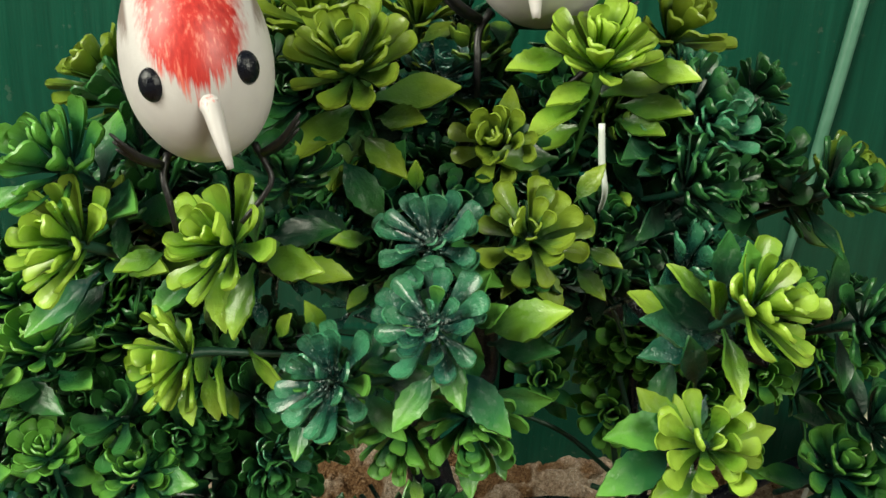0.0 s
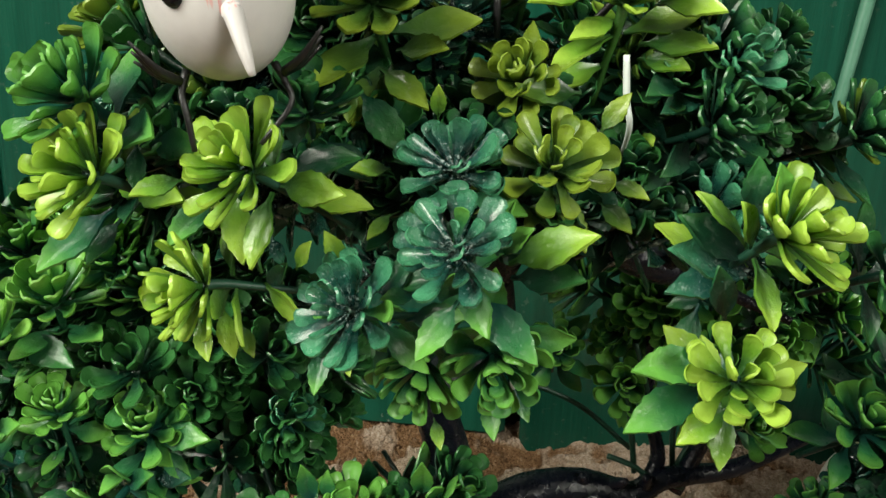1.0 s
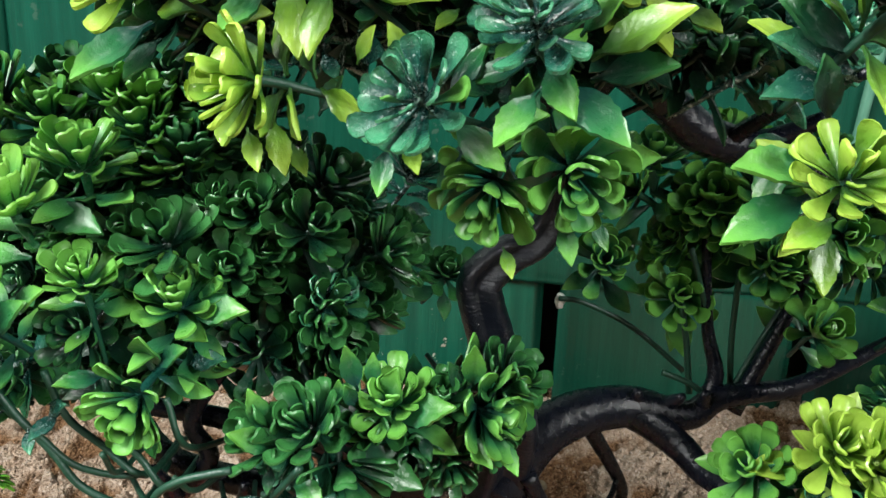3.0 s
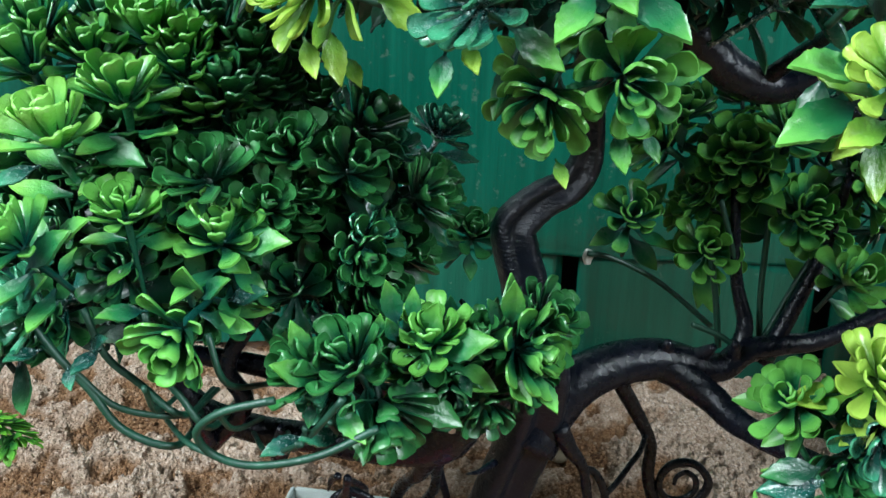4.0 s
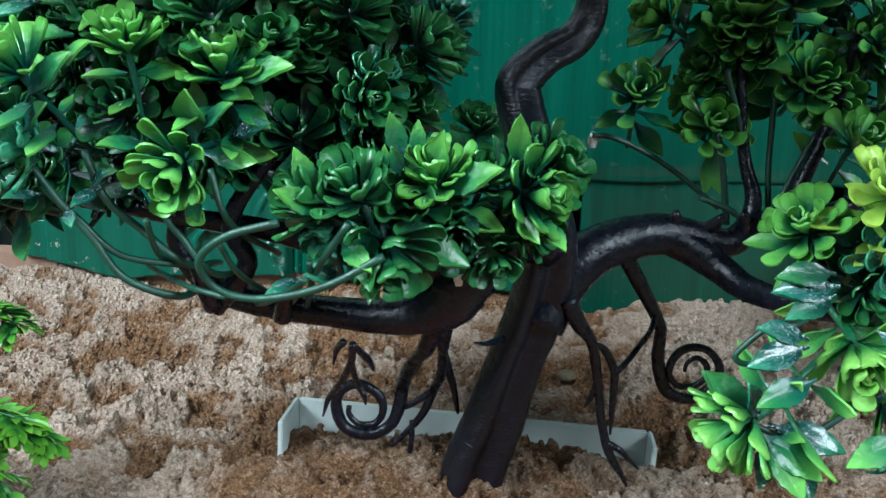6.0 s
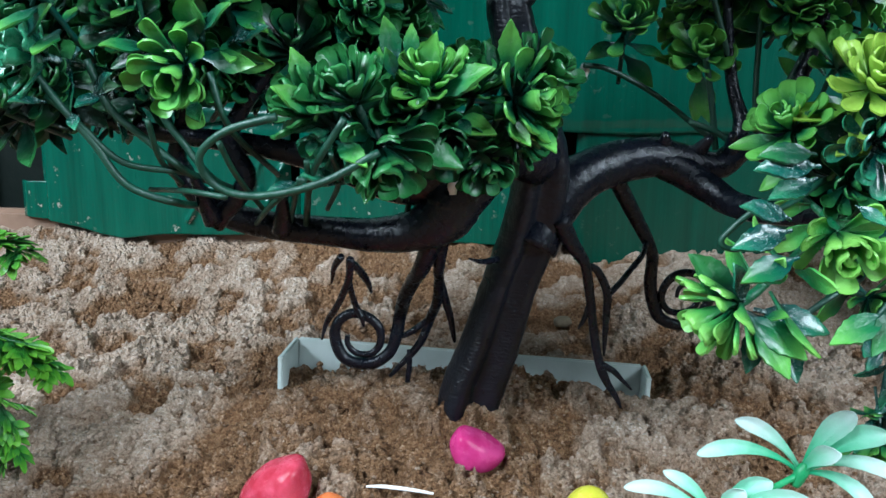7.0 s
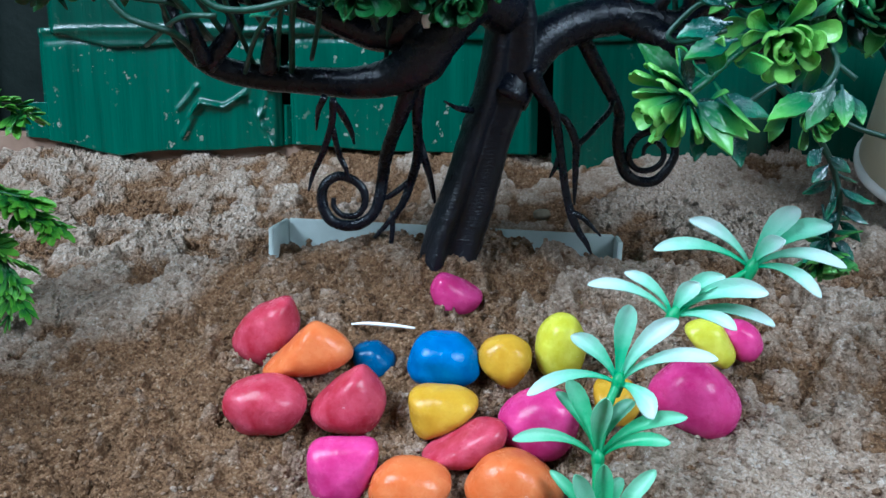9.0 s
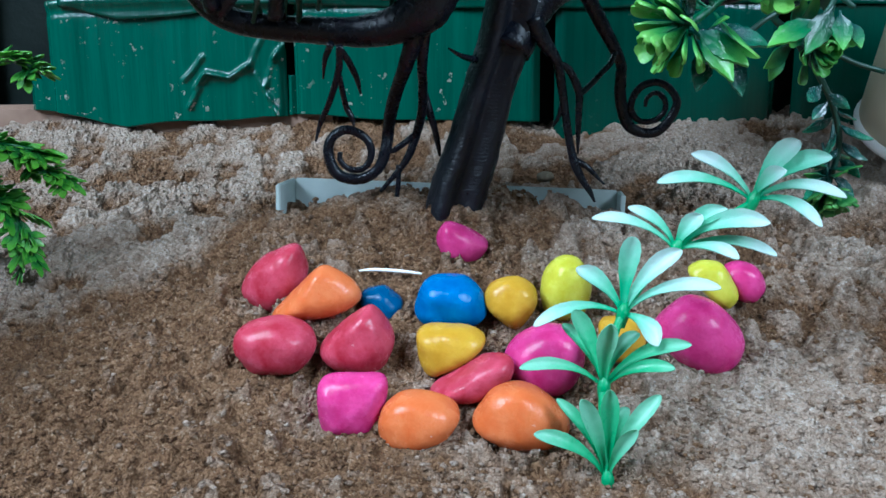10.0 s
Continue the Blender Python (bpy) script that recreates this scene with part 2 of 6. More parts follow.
def empty(name, at=(0, 0, 0)):
    ob = new(name)
    ob.empty_display_size = 0.02
    ob.location = at
    return ob


def part(name, me, parent, label="", m=None):
    """Link a mesh as one part under a thing or a part; m is its pose under that parent."""
    ob = new(name, me)
    ob.parent = parent
    if m is not None:
        ob.matrix_basis = m
    if label:
        ob["label"] = label
    return ob


def smooth_line(points, steps=6):
    """A Catmull-Rom line through the points, whose entries may hold radii as well."""
    p = np.array(points, float)
    p = np.vstack([2 * p[0] - p[1], p, 2 * p[-1] - p[-2]])
    out = []
    for i in range(1, len(p) - 2):
        for u in np.arange(steps) / steps:
            a, b, c, d = p[i - 1], p[i], p[i + 1], p[i + 2]
            out.append(0.5 * (2 * b + (c - a) * u + (2 * a - 5 * b + 4 * c - d) * u**2 + (3 * b - a - 3 * c + d) * u**3))
    out.append(p[-2])
    return np.array(out)


def tube_data(points, sides=10, steps=6, lobes=0.0, ripple=0.0, rough=0.0, seed=0, groove=None):
    """Vertices and faces of a tapered limb; points are rows of x, y, z, radius."""
    line = smooth_line(points, steps)
    r = np.random.RandomState(seed)
    pos, rad = line[:, :3], np.maximum(line[:, 3], 2e-4)
    tan = np.gradient(pos, axis=0)
    tan /= np.linalg.norm(tan, axis=1)[:, None] + 1e-12
    side = np.cross(tan[0], (0.3, 1.0, 0.2))
    verts, faces = [], []
    for i in range(len(pos)):
        side = side - tan[i] * (side @ tan[i])
        side /= np.linalg.norm(side) + 1e-12
        other = np.cross(tan[i], side)
        for k in range(sides):
            a = 2 * math.pi * k / sides
            f = 1 + lobes * math.cos(2 * a + 0.6) + 0.4 * lobes * math.cos(5 * a) + ripple * math.sin(i * 2.1) + rough * r.uniform(-1, 1)
            if groove:
                f -= groove[1] * math.exp(-((math.cos(a - radians(groove[0])) - 1) / 0.12) ** 2)
            verts.append(pos[i] + rad[i] * f * (math.cos(a) * side + math.sin(a) * other))
    n = len(pos)
    for i in range(n - 1):
        for k in range(sides):
            j = (k + 1) % sides
            faces.append((i * sides + k, i * sides + j, (i + 1) * sides + j, (i + 1) * sides + k))
    verts += [pos[0], pos[-1]]
    for k in range(sides):
        j = (k + 1) % sides
        faces.append((n * sides, j, k))
        faces.append((n * sides + 1, (n - 1) * sides + k, (n - 1) * sides + j))
    return np.array(verts), faces


def tube(name, points, mat, **kw):
    v, f = tube_data(points, **kw)
    return mesh_from(name, v, f, mat, np.full(len(v), 0.15))


def grid_faces(nx, ny):
    i, j = np.meshgrid(np.arange(nx - 1), np.arange(ny - 1), indexing="ij")
    a = (i * ny + j).ravel()
    return np.stack([a, a + ny, a + ny + 1, a + 1], 1).tolist()


def value_noise(x, y, size, seed):
    """Smooth noise in 0..1 over a plane."""
    r = np.random.RandomState(seed).rand(256, 256)
    u, v = np.asarray(x) / size + 1000, np.asarray(y) / size + 1000
    i, j = np.floor(u).astype(int), np.floor(v).astype(int)
    fu, fv = u - i, v - j
    fu, fv = fu * fu * (3 - 2 * fu), fv * fv * (3 - 2 * fv)
    at = lambda a, b: r[a % 256, b % 256]
    return (at(i, j) * (1 - fu) + at(i + 1, j) * fu) * (1 - fv) + (at(i, j + 1) * (1 - fu) + at(i + 1, j + 1) * fu) * fv


# ---- the room ----
WALL_Y = 0.742


def slab(name, lo, hi, mat, label="", category="", kind="structure"):
    bm = bmesh.new()
    bmesh.ops.create_cube(bm, size=1)
    for v in bm.verts:
        v.co = Vector([(a + b) / 2 + c * (b - a) for a, b, c in zip(lo, hi, v.co)])
    me = bpy.data.meshes.new(name)
    bm.to_mesh(me)
    bm.free()
    me.materials.append(mat)
    return tagged(new(name, me), label, category, "", kind)


slab("floor", (-1.1, -2.0, -0.06), (1.6, 0.95, 0.0), FLOOR_TILE, "grey cement floor of the room", "floor")
slab("wall_south", (-1.1, -2.1, 0.0), (1.6, -2.0, 2.5), PLASTER, "plain dark grey plaster wall behind", "wall")
slab("wall_north", (-1.1, 0.85, 0.0), (1.6, 0.95, 2.5), PLASTER, "plain dark grey plaster wall behind the backdrop", "wall")
slab("ceiling", (-1.1, -2.1, 2.5), (1.6, 0.95, 2.56), PLASTER, "plain dark grey plaster ceiling", "ceiling")
# side walls in four pieces each, round the openings made for the lamps
for side, x0, x1, y0, y1, z0, z1 in (("west", -1.1, -1.0, -0.80, 0.05, 0.88, 2.15), ("east", 1.5, 1.6, -1.38, -0.42, 1.08, 2.03)):
    for name, lo, hi in (("low", (x0, -2.0, 0.0), (x1, 0.85, z0)), ("high", (x0, -2.0, z1), (x1, 0.85, 2.5)), ("front", (x0, -2.0, z0), (x1, y0, z1)), ("back", (x0, y1, z0), (x1, 0.85, z1))):
        slab("wall_%s_%s" % (side, name), lo, hi, PLASTER, "plain dark grey plaster wall round a lamp opening", "wall")


# ---- sand ----
def soft_step(a, b, v):
    """0 at a, 1 at b."""
    u = np.clip((v - a) / (b - a), 0, 1)
    return u * u * (3 - 2 * u)


def sand_height(x, y):
    z = np.interp(y, [-0.6, 0.25, 0.33, 0.39, 0.43, 0.53, 0.65, 0.70, 0.76], [0.07, 0.085, 0.105, 0.137, 0.155, 0.183, 0.214, 0.234, 0.258])
    mound = 0.041 * np.exp(-(((x - 0.065) / 0.13) ** 2) - ((y - 0.53) / np.where(y < 0.53, 0.047, 0.042)) ** 2)
    return z + mound + 0.016 * np.exp(-(((x - 0.06) / 0.12) ** 2) - ((y - 0.458) / 0.026) ** 2)


def sand_surface(x, y):
    """Height and dryness of the sand with all its lumps; pits are toned darker, lump tops paler."""
    z = sand_height(x, y)
    near = np.clip(1.2 - np.abs(y - 0.5) / 0.35, 0.15, 1.0)
    bed = np.exp(-(((x - 0.09) / 0.13) ** 2) - ((y - 0.43) / 0.055) ** 2)
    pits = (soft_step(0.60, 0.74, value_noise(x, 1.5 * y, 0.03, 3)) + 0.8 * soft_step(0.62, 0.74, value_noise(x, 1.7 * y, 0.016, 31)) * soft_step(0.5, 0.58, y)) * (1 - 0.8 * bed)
    z = z + near * (0.011 * (value_noise(x, y, 0.055, 1) - 0.5) + 0.005 * (value_noise(x, y, 0.021, 2) - 0.5)) * (1 - 0.6 * bed) - near * 0.007 * pits
    lump = soft_step(0.48, 0.60, value_noise(x + 0.003 * value_noise(x, y, 0.004, 21), y, 0.0085, 4)) * (0.25 + 1.1 * value_noise(x, y, 0.05, 5))
    crumb = soft_step(0.48, 0.60, value_noise(x, y, 0.0042, 6)) * (0.3 + value_noise(x, y, 0.03, 22))
    z = z + near * (0.0044 * lump + (0.0054 - 0.0034 * soft_step(0.10, 0.20, x) * soft_step(0.53, 0.47, y)) * crumb + 0.0018 * value_noise(x, y, 0.0021, 8)) * (1 - 0.25 * bed * soft_step(0.46, 0.42, y))
    z = z + soft_step(0.68, 0.74, y) * (0.006 * (value_noise(x, 0 * y, 0.03, 9) - 0.5) + 0.011 * soft_step(-0.14, -0.08, x) * soft_step(0.13, 0.09, x) + 0.009 * soft_step(-0.20, -0.26, x) + 0.010 * soft_step(0.17, 0.21, x))
    z = z - 0.0045 * np.exp(-(((x - 0.085) / 0.10) ** 2) - ((y - 0.415) / 0.045) ** 2)
    z = z - 0.008 * np.exp(-(((x + 0.020) / 0.022) ** 2) - ((y - 0.448) / 0.016) ** 2)
    z = z - (0.010 * np.exp(-(((x - 0.118) / 0.042) ** 2)) + 0.005 * np.exp(-(((x - 0.03) / 0.035) ** 2))) * np.exp(-(((y - 0.556) / 0.016) ** 2))
    # banked up round the foot of the trunk
    z = z + 0.011 * np.exp(-(((x - 0.078) / 0.030) ** 2) - ((y - 0.499) / 0.010) ** 2)
    # a hollow scooped out beside the pebbles and a dimple left in the bank
    z = z - 0.012 * np.exp(-(((x - 0.012) / 0.012) ** 2) - ((y - 0.385) / 0.02) ** 2)
    z = z - 0.012 * np.exp(-(((x + 0.080) / 0.014) ** 2) - ((y - 0.585) / 0.011) ** 2)
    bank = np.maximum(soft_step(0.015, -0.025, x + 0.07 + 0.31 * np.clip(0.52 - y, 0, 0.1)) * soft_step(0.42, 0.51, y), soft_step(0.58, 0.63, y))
    # pale spot right of the trunk: partly dry sand, partly lightened against shade
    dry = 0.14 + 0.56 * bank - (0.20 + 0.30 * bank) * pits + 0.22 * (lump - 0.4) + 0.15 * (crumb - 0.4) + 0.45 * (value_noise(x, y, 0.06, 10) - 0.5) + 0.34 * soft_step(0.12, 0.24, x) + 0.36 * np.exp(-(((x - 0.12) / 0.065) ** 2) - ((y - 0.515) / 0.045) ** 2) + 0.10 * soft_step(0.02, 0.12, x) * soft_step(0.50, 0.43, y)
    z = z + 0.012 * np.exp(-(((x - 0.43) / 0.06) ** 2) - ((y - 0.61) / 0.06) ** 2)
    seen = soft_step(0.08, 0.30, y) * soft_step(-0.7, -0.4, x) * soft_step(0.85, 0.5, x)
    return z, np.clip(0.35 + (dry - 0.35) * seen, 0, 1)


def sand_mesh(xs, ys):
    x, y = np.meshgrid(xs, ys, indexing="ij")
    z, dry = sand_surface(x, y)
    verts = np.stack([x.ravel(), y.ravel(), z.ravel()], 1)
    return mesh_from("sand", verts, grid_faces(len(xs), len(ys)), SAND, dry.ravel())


def stepped(lo, a, b, hi, fine, coarse):
    return np.concatenate([np.arange(lo, a, coarse), np.arange(a, b, fine), np.arange(b, hi + coarse / 2, coarse)])


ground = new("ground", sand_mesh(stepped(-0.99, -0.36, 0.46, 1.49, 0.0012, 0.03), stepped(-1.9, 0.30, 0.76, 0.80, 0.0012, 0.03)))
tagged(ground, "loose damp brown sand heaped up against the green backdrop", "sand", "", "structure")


def clods(count, seed):
    """Loose crumbs and grains lying on the sand."""
    r = np.random.RandomState(seed)
    bm = bmesh.new()
    bmesh.ops.create_icosphere(bm, subdivisions=1, radius=1.0)
    ball = np.array([v.co[:] for v in bm.verts])
    tris = [[v.index for v in f.verts] for f in bm.faces]
    bm.free()
    verts, faces, dry = [], [], []
    xs, ys = r.uniform(-0.28, 0.34, count), 0.32 + 0.36 * r.rand(count) ** 1.7
    zs, local = sand_surface(xs, ys)
    for k in range(count):
        size = 0.00042 + 0.0017 * r.rand() ** 4
        shape = ball * (1 + 0.35 * r.uniform(-1, 1, (len(ball), 1))) * size * r.uniform(0.6, 1.3, 3) * (1, 1, 0.7)
        verts.append(shape + (xs[k], ys[k], zs[k] + 0.2 * size))
        faces += [[i + k * len(ball) for i in t] for t in tris]
        dry += [min(max(local[k] + r.uniform(-0.3, 0.3), 0), 1)] * len(ball)
    return mesh_from("sand_crumbs", np.vstack(verts), faces, SAND, dry)


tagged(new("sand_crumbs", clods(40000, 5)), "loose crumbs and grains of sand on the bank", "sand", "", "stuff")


# ---- green backdrop ----
def crease(*points):
    return tuple(zip(points, points[1:]))


FOLDS = (crease((-0.168, 0.293), (-0.159, 0.302), (-0.151, 0.312)) + crease((-0.158, 0.287), (-0.148, 0.299), (-0.128, 0.295), (-0.111, 0.305), (-0.100, 0.326))
         + crease((-0.106, 0.298), (-0.096, 0.280), (-0.085, 0.260)) + crease((-0.099, 0.285), (-0.094, 0.300), (-0.090, 0.310), (-0.075, 0.331)) + crease((-0.164, 0.271), (-0.155, 0.287)))


def fold_height(x, z):
    """Sharp creases pressed up in the sheet."""
    out = 0 * x
    for (ax, az), (bx, bz) in FOLDS:
        dx, dz = bx - ax, bz - az
        u = np.clip(((x - ax) * dx + (z - az) * dz) / (dx * dx + dz * dz), 0, 1)
        d2 = (x - ax - u * dx) ** 2 + (z - az - u * dz) ** 2
        out = np.maximum(out, np.exp(-d2 / 0.0019**2) * (0.45 + 0.55 * math.sin(3.1 * (ax - az) * 90) ** 2))
    return out


def panel_mesh(x0, x1, seed, low, high, proud):
    """A painted sheet, bowed at its foot, with a fold across it and creases; it has a thickness."""
    zs = np.concatenate([np.arange(low, min(high, 0.42), 0.0013 if high < 0.5 else 0.0022), np.linspace(0.42, high, 30) if high > 0.42 else [high]])
    xs = np.linspace(x0, x1, max(int((x1 - x0) / (0.0015 if high < 0.5 else 0.003)), 8))
    x, z = np.meshgrid(xs, zs, indexing="ij")
    u = (x - x0) / (x1 - x0)
    foot = np.interp(x, [-0.30, -0.26, -0.22, -0.16, -0.10, 0.14], [0.268, 0.264, 0.255, 0.258, 0.264, 0.258]) - 0.262
    zz = z + (foot * (low > 0.25) + 0.004 * (value_noise(x, 0 * x, 0.06, seed) - 0.5)) * np.clip((low + 0.03 - z) / 0.03, 0, 1)
    y = WALL_Y - proud + 0.004 * (value_noise(x, z, 0.11, seed) - 0.5) + 0.0013 * (value_noise(x, 0.15 * z, 0.012, seed + 2) - 0.5)
    ridge = 0.358 + 0.005 * (value_noise(x, 0 * x, 0.05, 77) - 0.5)
    y = y - 0.0016 * soft_step(0.12, 0.04, x) * np.exp(-(((zz - ridge) / 0.0022) ** 2)) + 0.0010 * np.exp(-(((zz - ridge + 0.007) / 0.0035) ** 2))
    edge = np.minimum(u, 1 - u) * (x1 - x0)
    y = y + 0.006 * np.exp(-((edge / 0.004) ** 2)) - 0.0058 * fold_height(x, zz) * (0.25 + 1.3 * value_noise(x, zz, 0.008, 41))
    front = np.stack([x.ravel(), y.ravel(), zz.ravel()], 1)
    back = front + (0, 0.003, 0)
    nx, nz, n = len(xs), len(zs), len(front)
    faces = grid_faces(nx, nz)
    faces = faces + [(a + n, d + n, c + n, b + n) for a, b, c, d in faces]
    rim = [i * nz for i in range(nx)] + [(nx - 1) * nz + j for j in range(1, nz)] + [i * nz + nz - 1 for i in range(nx - 2, -1, -1)] + list(range(nz - 2, 0, -1))
    faces += [(rim[k], rim[k - 1], rim[k - 1] + n, rim[k] + n) for k in range(len(rim))]
    # upper, far left and right sheets carry their shade as a darker colour
    return mesh_from("panel", np.vstack([front, back]), faces, SHADED_GREEN if high > 1 or x1 < -0.34 or x0 > 0.1 else GREEN)


backdrop = tagged(empty("backdrop_wall", (0, WALL_Y, 0.2)), "glossy dark green painted backdrop of upright sheets", "wall", "", "structure")
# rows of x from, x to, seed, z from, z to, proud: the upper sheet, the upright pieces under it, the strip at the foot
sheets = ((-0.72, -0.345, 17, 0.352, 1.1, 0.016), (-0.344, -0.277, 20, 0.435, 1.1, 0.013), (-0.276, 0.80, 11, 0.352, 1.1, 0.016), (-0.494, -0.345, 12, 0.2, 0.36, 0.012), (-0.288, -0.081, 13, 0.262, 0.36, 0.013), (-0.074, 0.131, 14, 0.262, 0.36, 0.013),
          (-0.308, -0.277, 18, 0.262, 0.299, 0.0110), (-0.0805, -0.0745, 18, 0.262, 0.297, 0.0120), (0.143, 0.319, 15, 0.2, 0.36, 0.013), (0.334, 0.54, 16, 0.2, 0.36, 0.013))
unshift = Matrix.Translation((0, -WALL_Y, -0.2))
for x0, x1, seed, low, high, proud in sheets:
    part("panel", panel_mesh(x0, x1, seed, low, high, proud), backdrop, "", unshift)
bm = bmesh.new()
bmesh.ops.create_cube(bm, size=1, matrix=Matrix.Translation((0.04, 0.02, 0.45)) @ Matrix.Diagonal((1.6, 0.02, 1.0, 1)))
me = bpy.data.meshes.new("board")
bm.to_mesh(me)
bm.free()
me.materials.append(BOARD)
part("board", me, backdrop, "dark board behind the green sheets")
# pale streak up the sheet, built as a thin strip
part("pale_streak", tube("pale_streak", [(0.335, -0.016, 0.24, 0.003), (0.341, -0.020, 0.32, 0.004), (0.349, -0.020, 0.40, 0.0045), (0.356, -0.019, 0.48, 0.005), (0.362, -0.018, 0.60, 0.005)], PALE_STREAK, sides=8), backdrop, "pale green strip over the joint")
# base plank that shows between sand and sheets
bm = bmesh.new()
bmesh.ops.create_cube(bm, size=1, matrix=Matrix.Translation((-0.21, 0.002, 0.034)) @ Matrix.Diagonal((0.34, 0.012, 0.08, 1)))
bmesh.ops.bevel(bm, geom=bm.edges[:], offset=0.004, segments=2, affect="EDGES")
me = bpy.data.meshes.new("base_plank")
bm.to_mesh(me)
bm.free()
me.materials.append(PLANK)
part("base_plank", me, backdrop, "brown base strip half buried in sand")


# ---- leaves ----
def leaf_data(length, width, kind, cup, bend, thick=0.0007, across=5, along=7, teeth=0.0, seed=0):
    """One leaf along +x from its foot, face up; both faces and the rim. kind: spoon, pointed, blade or strap."""
    r = random.Random(seed)
    u = np.linspace(0, 1, along) ** 0.8 if kind == "pointed" else np.sin(np.linspace(0, 1, along) * math.pi / 2) ** 0.9
    if kind == "spoon":
        half = np.interp(u, [0, 0.2, 0.4, 0.58, 0.72, 0.84, 0.93, 0.98, 1.0], [0.22, 0.27, 0.40, 0.64, 0.86, 1.0, 0.92, 0.68, 0.28])
    elif kind == "pointed":
        half = np.interp(u, [0, 0.15, 0.28, 0.45, 0.62, 0.8, 0.92, 1.0], [0.12, 0.15, 0.6, 0.98, 0.95, 0.62, 0.3, 0.03])
    elif kind == "blade":
        half = np.interp(u, [0, 0.15, 0.35, 0.55, 0.72, 0.85, 0.94, 0.98, 1.0], [0.26, 0.30, 0.50, 0.80, 1.0, 0.98, 0.74, 0.46, 0.18])
    else:
        half = np.interp(u, [0, 0.2, 0.5, 0.75, 0.92, 1.0], [0.3, 0.55, 0.9, 1.0, 0.75, 0.2])
    half = half * width / 2
    if teeth:
        half = half * (1 + teeth * np.where(np.arange(along) % 2, 1, -1) * (u > 0.25) * (u < 0.97))
    v = np.linspace(-1, 1, across)
    twist = r.uniform(-0.15, 0.15)
    ripple = 0.12 if kind == "pointed" else 0.03
    top = []
    for i in range(along):
        x = length * (u[i] - 0.18 * abs(bend) * u[i] ** 2)
        z = length * bend * u[i] ** 2
        for k in range(across):
            y = half[i] * v[k]
            top.append((x, y, z + cup * half[i] * ((abs(v[k]) ** 1.2 if kind == "pointed" else v[k] ** 2) - 0.3) + twist * y * u[i] + ripple * half[i] * math.sin(9 * u[i] + 2 * k) * abs(v[k])))
    top = np.array(top)
    bottom = top - (0, 0, thick)
    n = len(top)
    faces = []
    for i in range(along - 1):
        for k in range(across - 1):
            a = i * across + k
            faces.append((a, a + across, a + across + 1, a + 1))
            faces.append((a + n, a + 1 + n, a + across + 1 + n, a + across + n))
    rim = [i * across for i in range(along)] + [(along - 1) * across + k for k in range(1, across)]
    rim += [i * across + across - 1 for i in range(along - 2, -1, -1)] + list(range(across - 2, 0, -1))
    c = len(rim)
    edge = lambda k: 2 * n + k % c
    faces += [(edge(k - 1), edge(k), edge(k) + c, edge(k - 1) + c) for k in range(c)]
    tip = np.repeat(u, across)
    return np.vstack([top, bottom, top[rim], bottom[rim]]), faces, np.concatenate([tip, tip, tip[rim], tip[rim]])


def join_data(pieces):
    verts, faces, tips, n = [], [], [], 0
    for v, f, t in pieces:
        verts.append(v)
        tips.append(t)
        faces += [tuple(i + n for i in face) for face in f]
        n += len(v)
    return np.vstack(verts), faces, np.concatenate(tips)


def moved(data, m):
    v, f, t = data
    a = np.array(m)
    return v @ a[:3, :3].T + a[:3, 3], f, t


def leaf_pose(turn, rise, out, up, roll=0.0):
    """A leaf that leaves the axis at a turn about it, rising by so many degrees."""
    return pose(0, 0, up, 0, 0, turn) @ pose(out, 0, 0, 0, -rise, 0) @ pose(0, 0, 0, roll, 0, 0)


def rosette_plan(seed, closed=0):
    """Where the leaves of one rosette go: rows of kind, length, width, cup, bend and pose. Its size is about 4 cm."""
    r = random.Random(seed)
    rows = []
    turn0 = r.uniform(0, 360)
    for count, rise, length, width, out, up, kind in (
        (2, -2, 0.019, 0.0080, 0.002, -0.018, "pointed"),
        (3, 8, 0.021, 0.0088, 0.002, -0.009, "pointed"),
        (9, 20, 0.0168, 0.0064, 0.0012, 0.0, "spoon"),
        (8, 38, 0.0156, 0.0063, 0.0014, 0.0015, "spoon"),
        (6, 56, 0.0136, 0.0058, 0.0012, 0.003, "spoon"),
        (4, 74, 0.0108, 0.0050, 0.0008, 0.004, "spoon"),
    ):
        for k in range(count):
            if r.random() < 0.08:
                continue
            turn = turn0 + 360 * (k + r.uniform(-0.25, 0.25)) / count
            size = r.uniform(0.82, 1.12)
            m = leaf_pose(turn, rise + (closed if kind == "spoon" else 0) + r.uniform(-11, 11), out, up, r.uniform(-18, 18))
            bend = r.uniform(-0.25, 0.1) if kind == "pointed" else r.uniform(-0.02, 0.2)
            cup = r.uniform(0.15, 0.4) if kind == "pointed" else r.uniform(0.2, 0.55)
            rows.append((kind, length * size, width * size * r.uniform(0.9, 1.12), cup, bend, m, r.randrange(9999)))
        turn0 += 23
    return rows


def stem_data(length=0.03, bow=0.006, radius=0.0011, seed=0):
    r = random.Random(seed)
    a = r.uniform(0, 6.28)
    pts = [(0, 0, 0.003, radius * 1.5), (0, 0, -0.006, radius * 1.3)]
    pts += [(bow * math.cos(a) * q, bow * math.sin(a) * q, -0.006 - length * q, radius) for q in (0.4, 0.75, 1.0)]
    v, f = tube_data(pts, sides=6, steps=3)
    return v, f, np.full(len(v), 0.05)


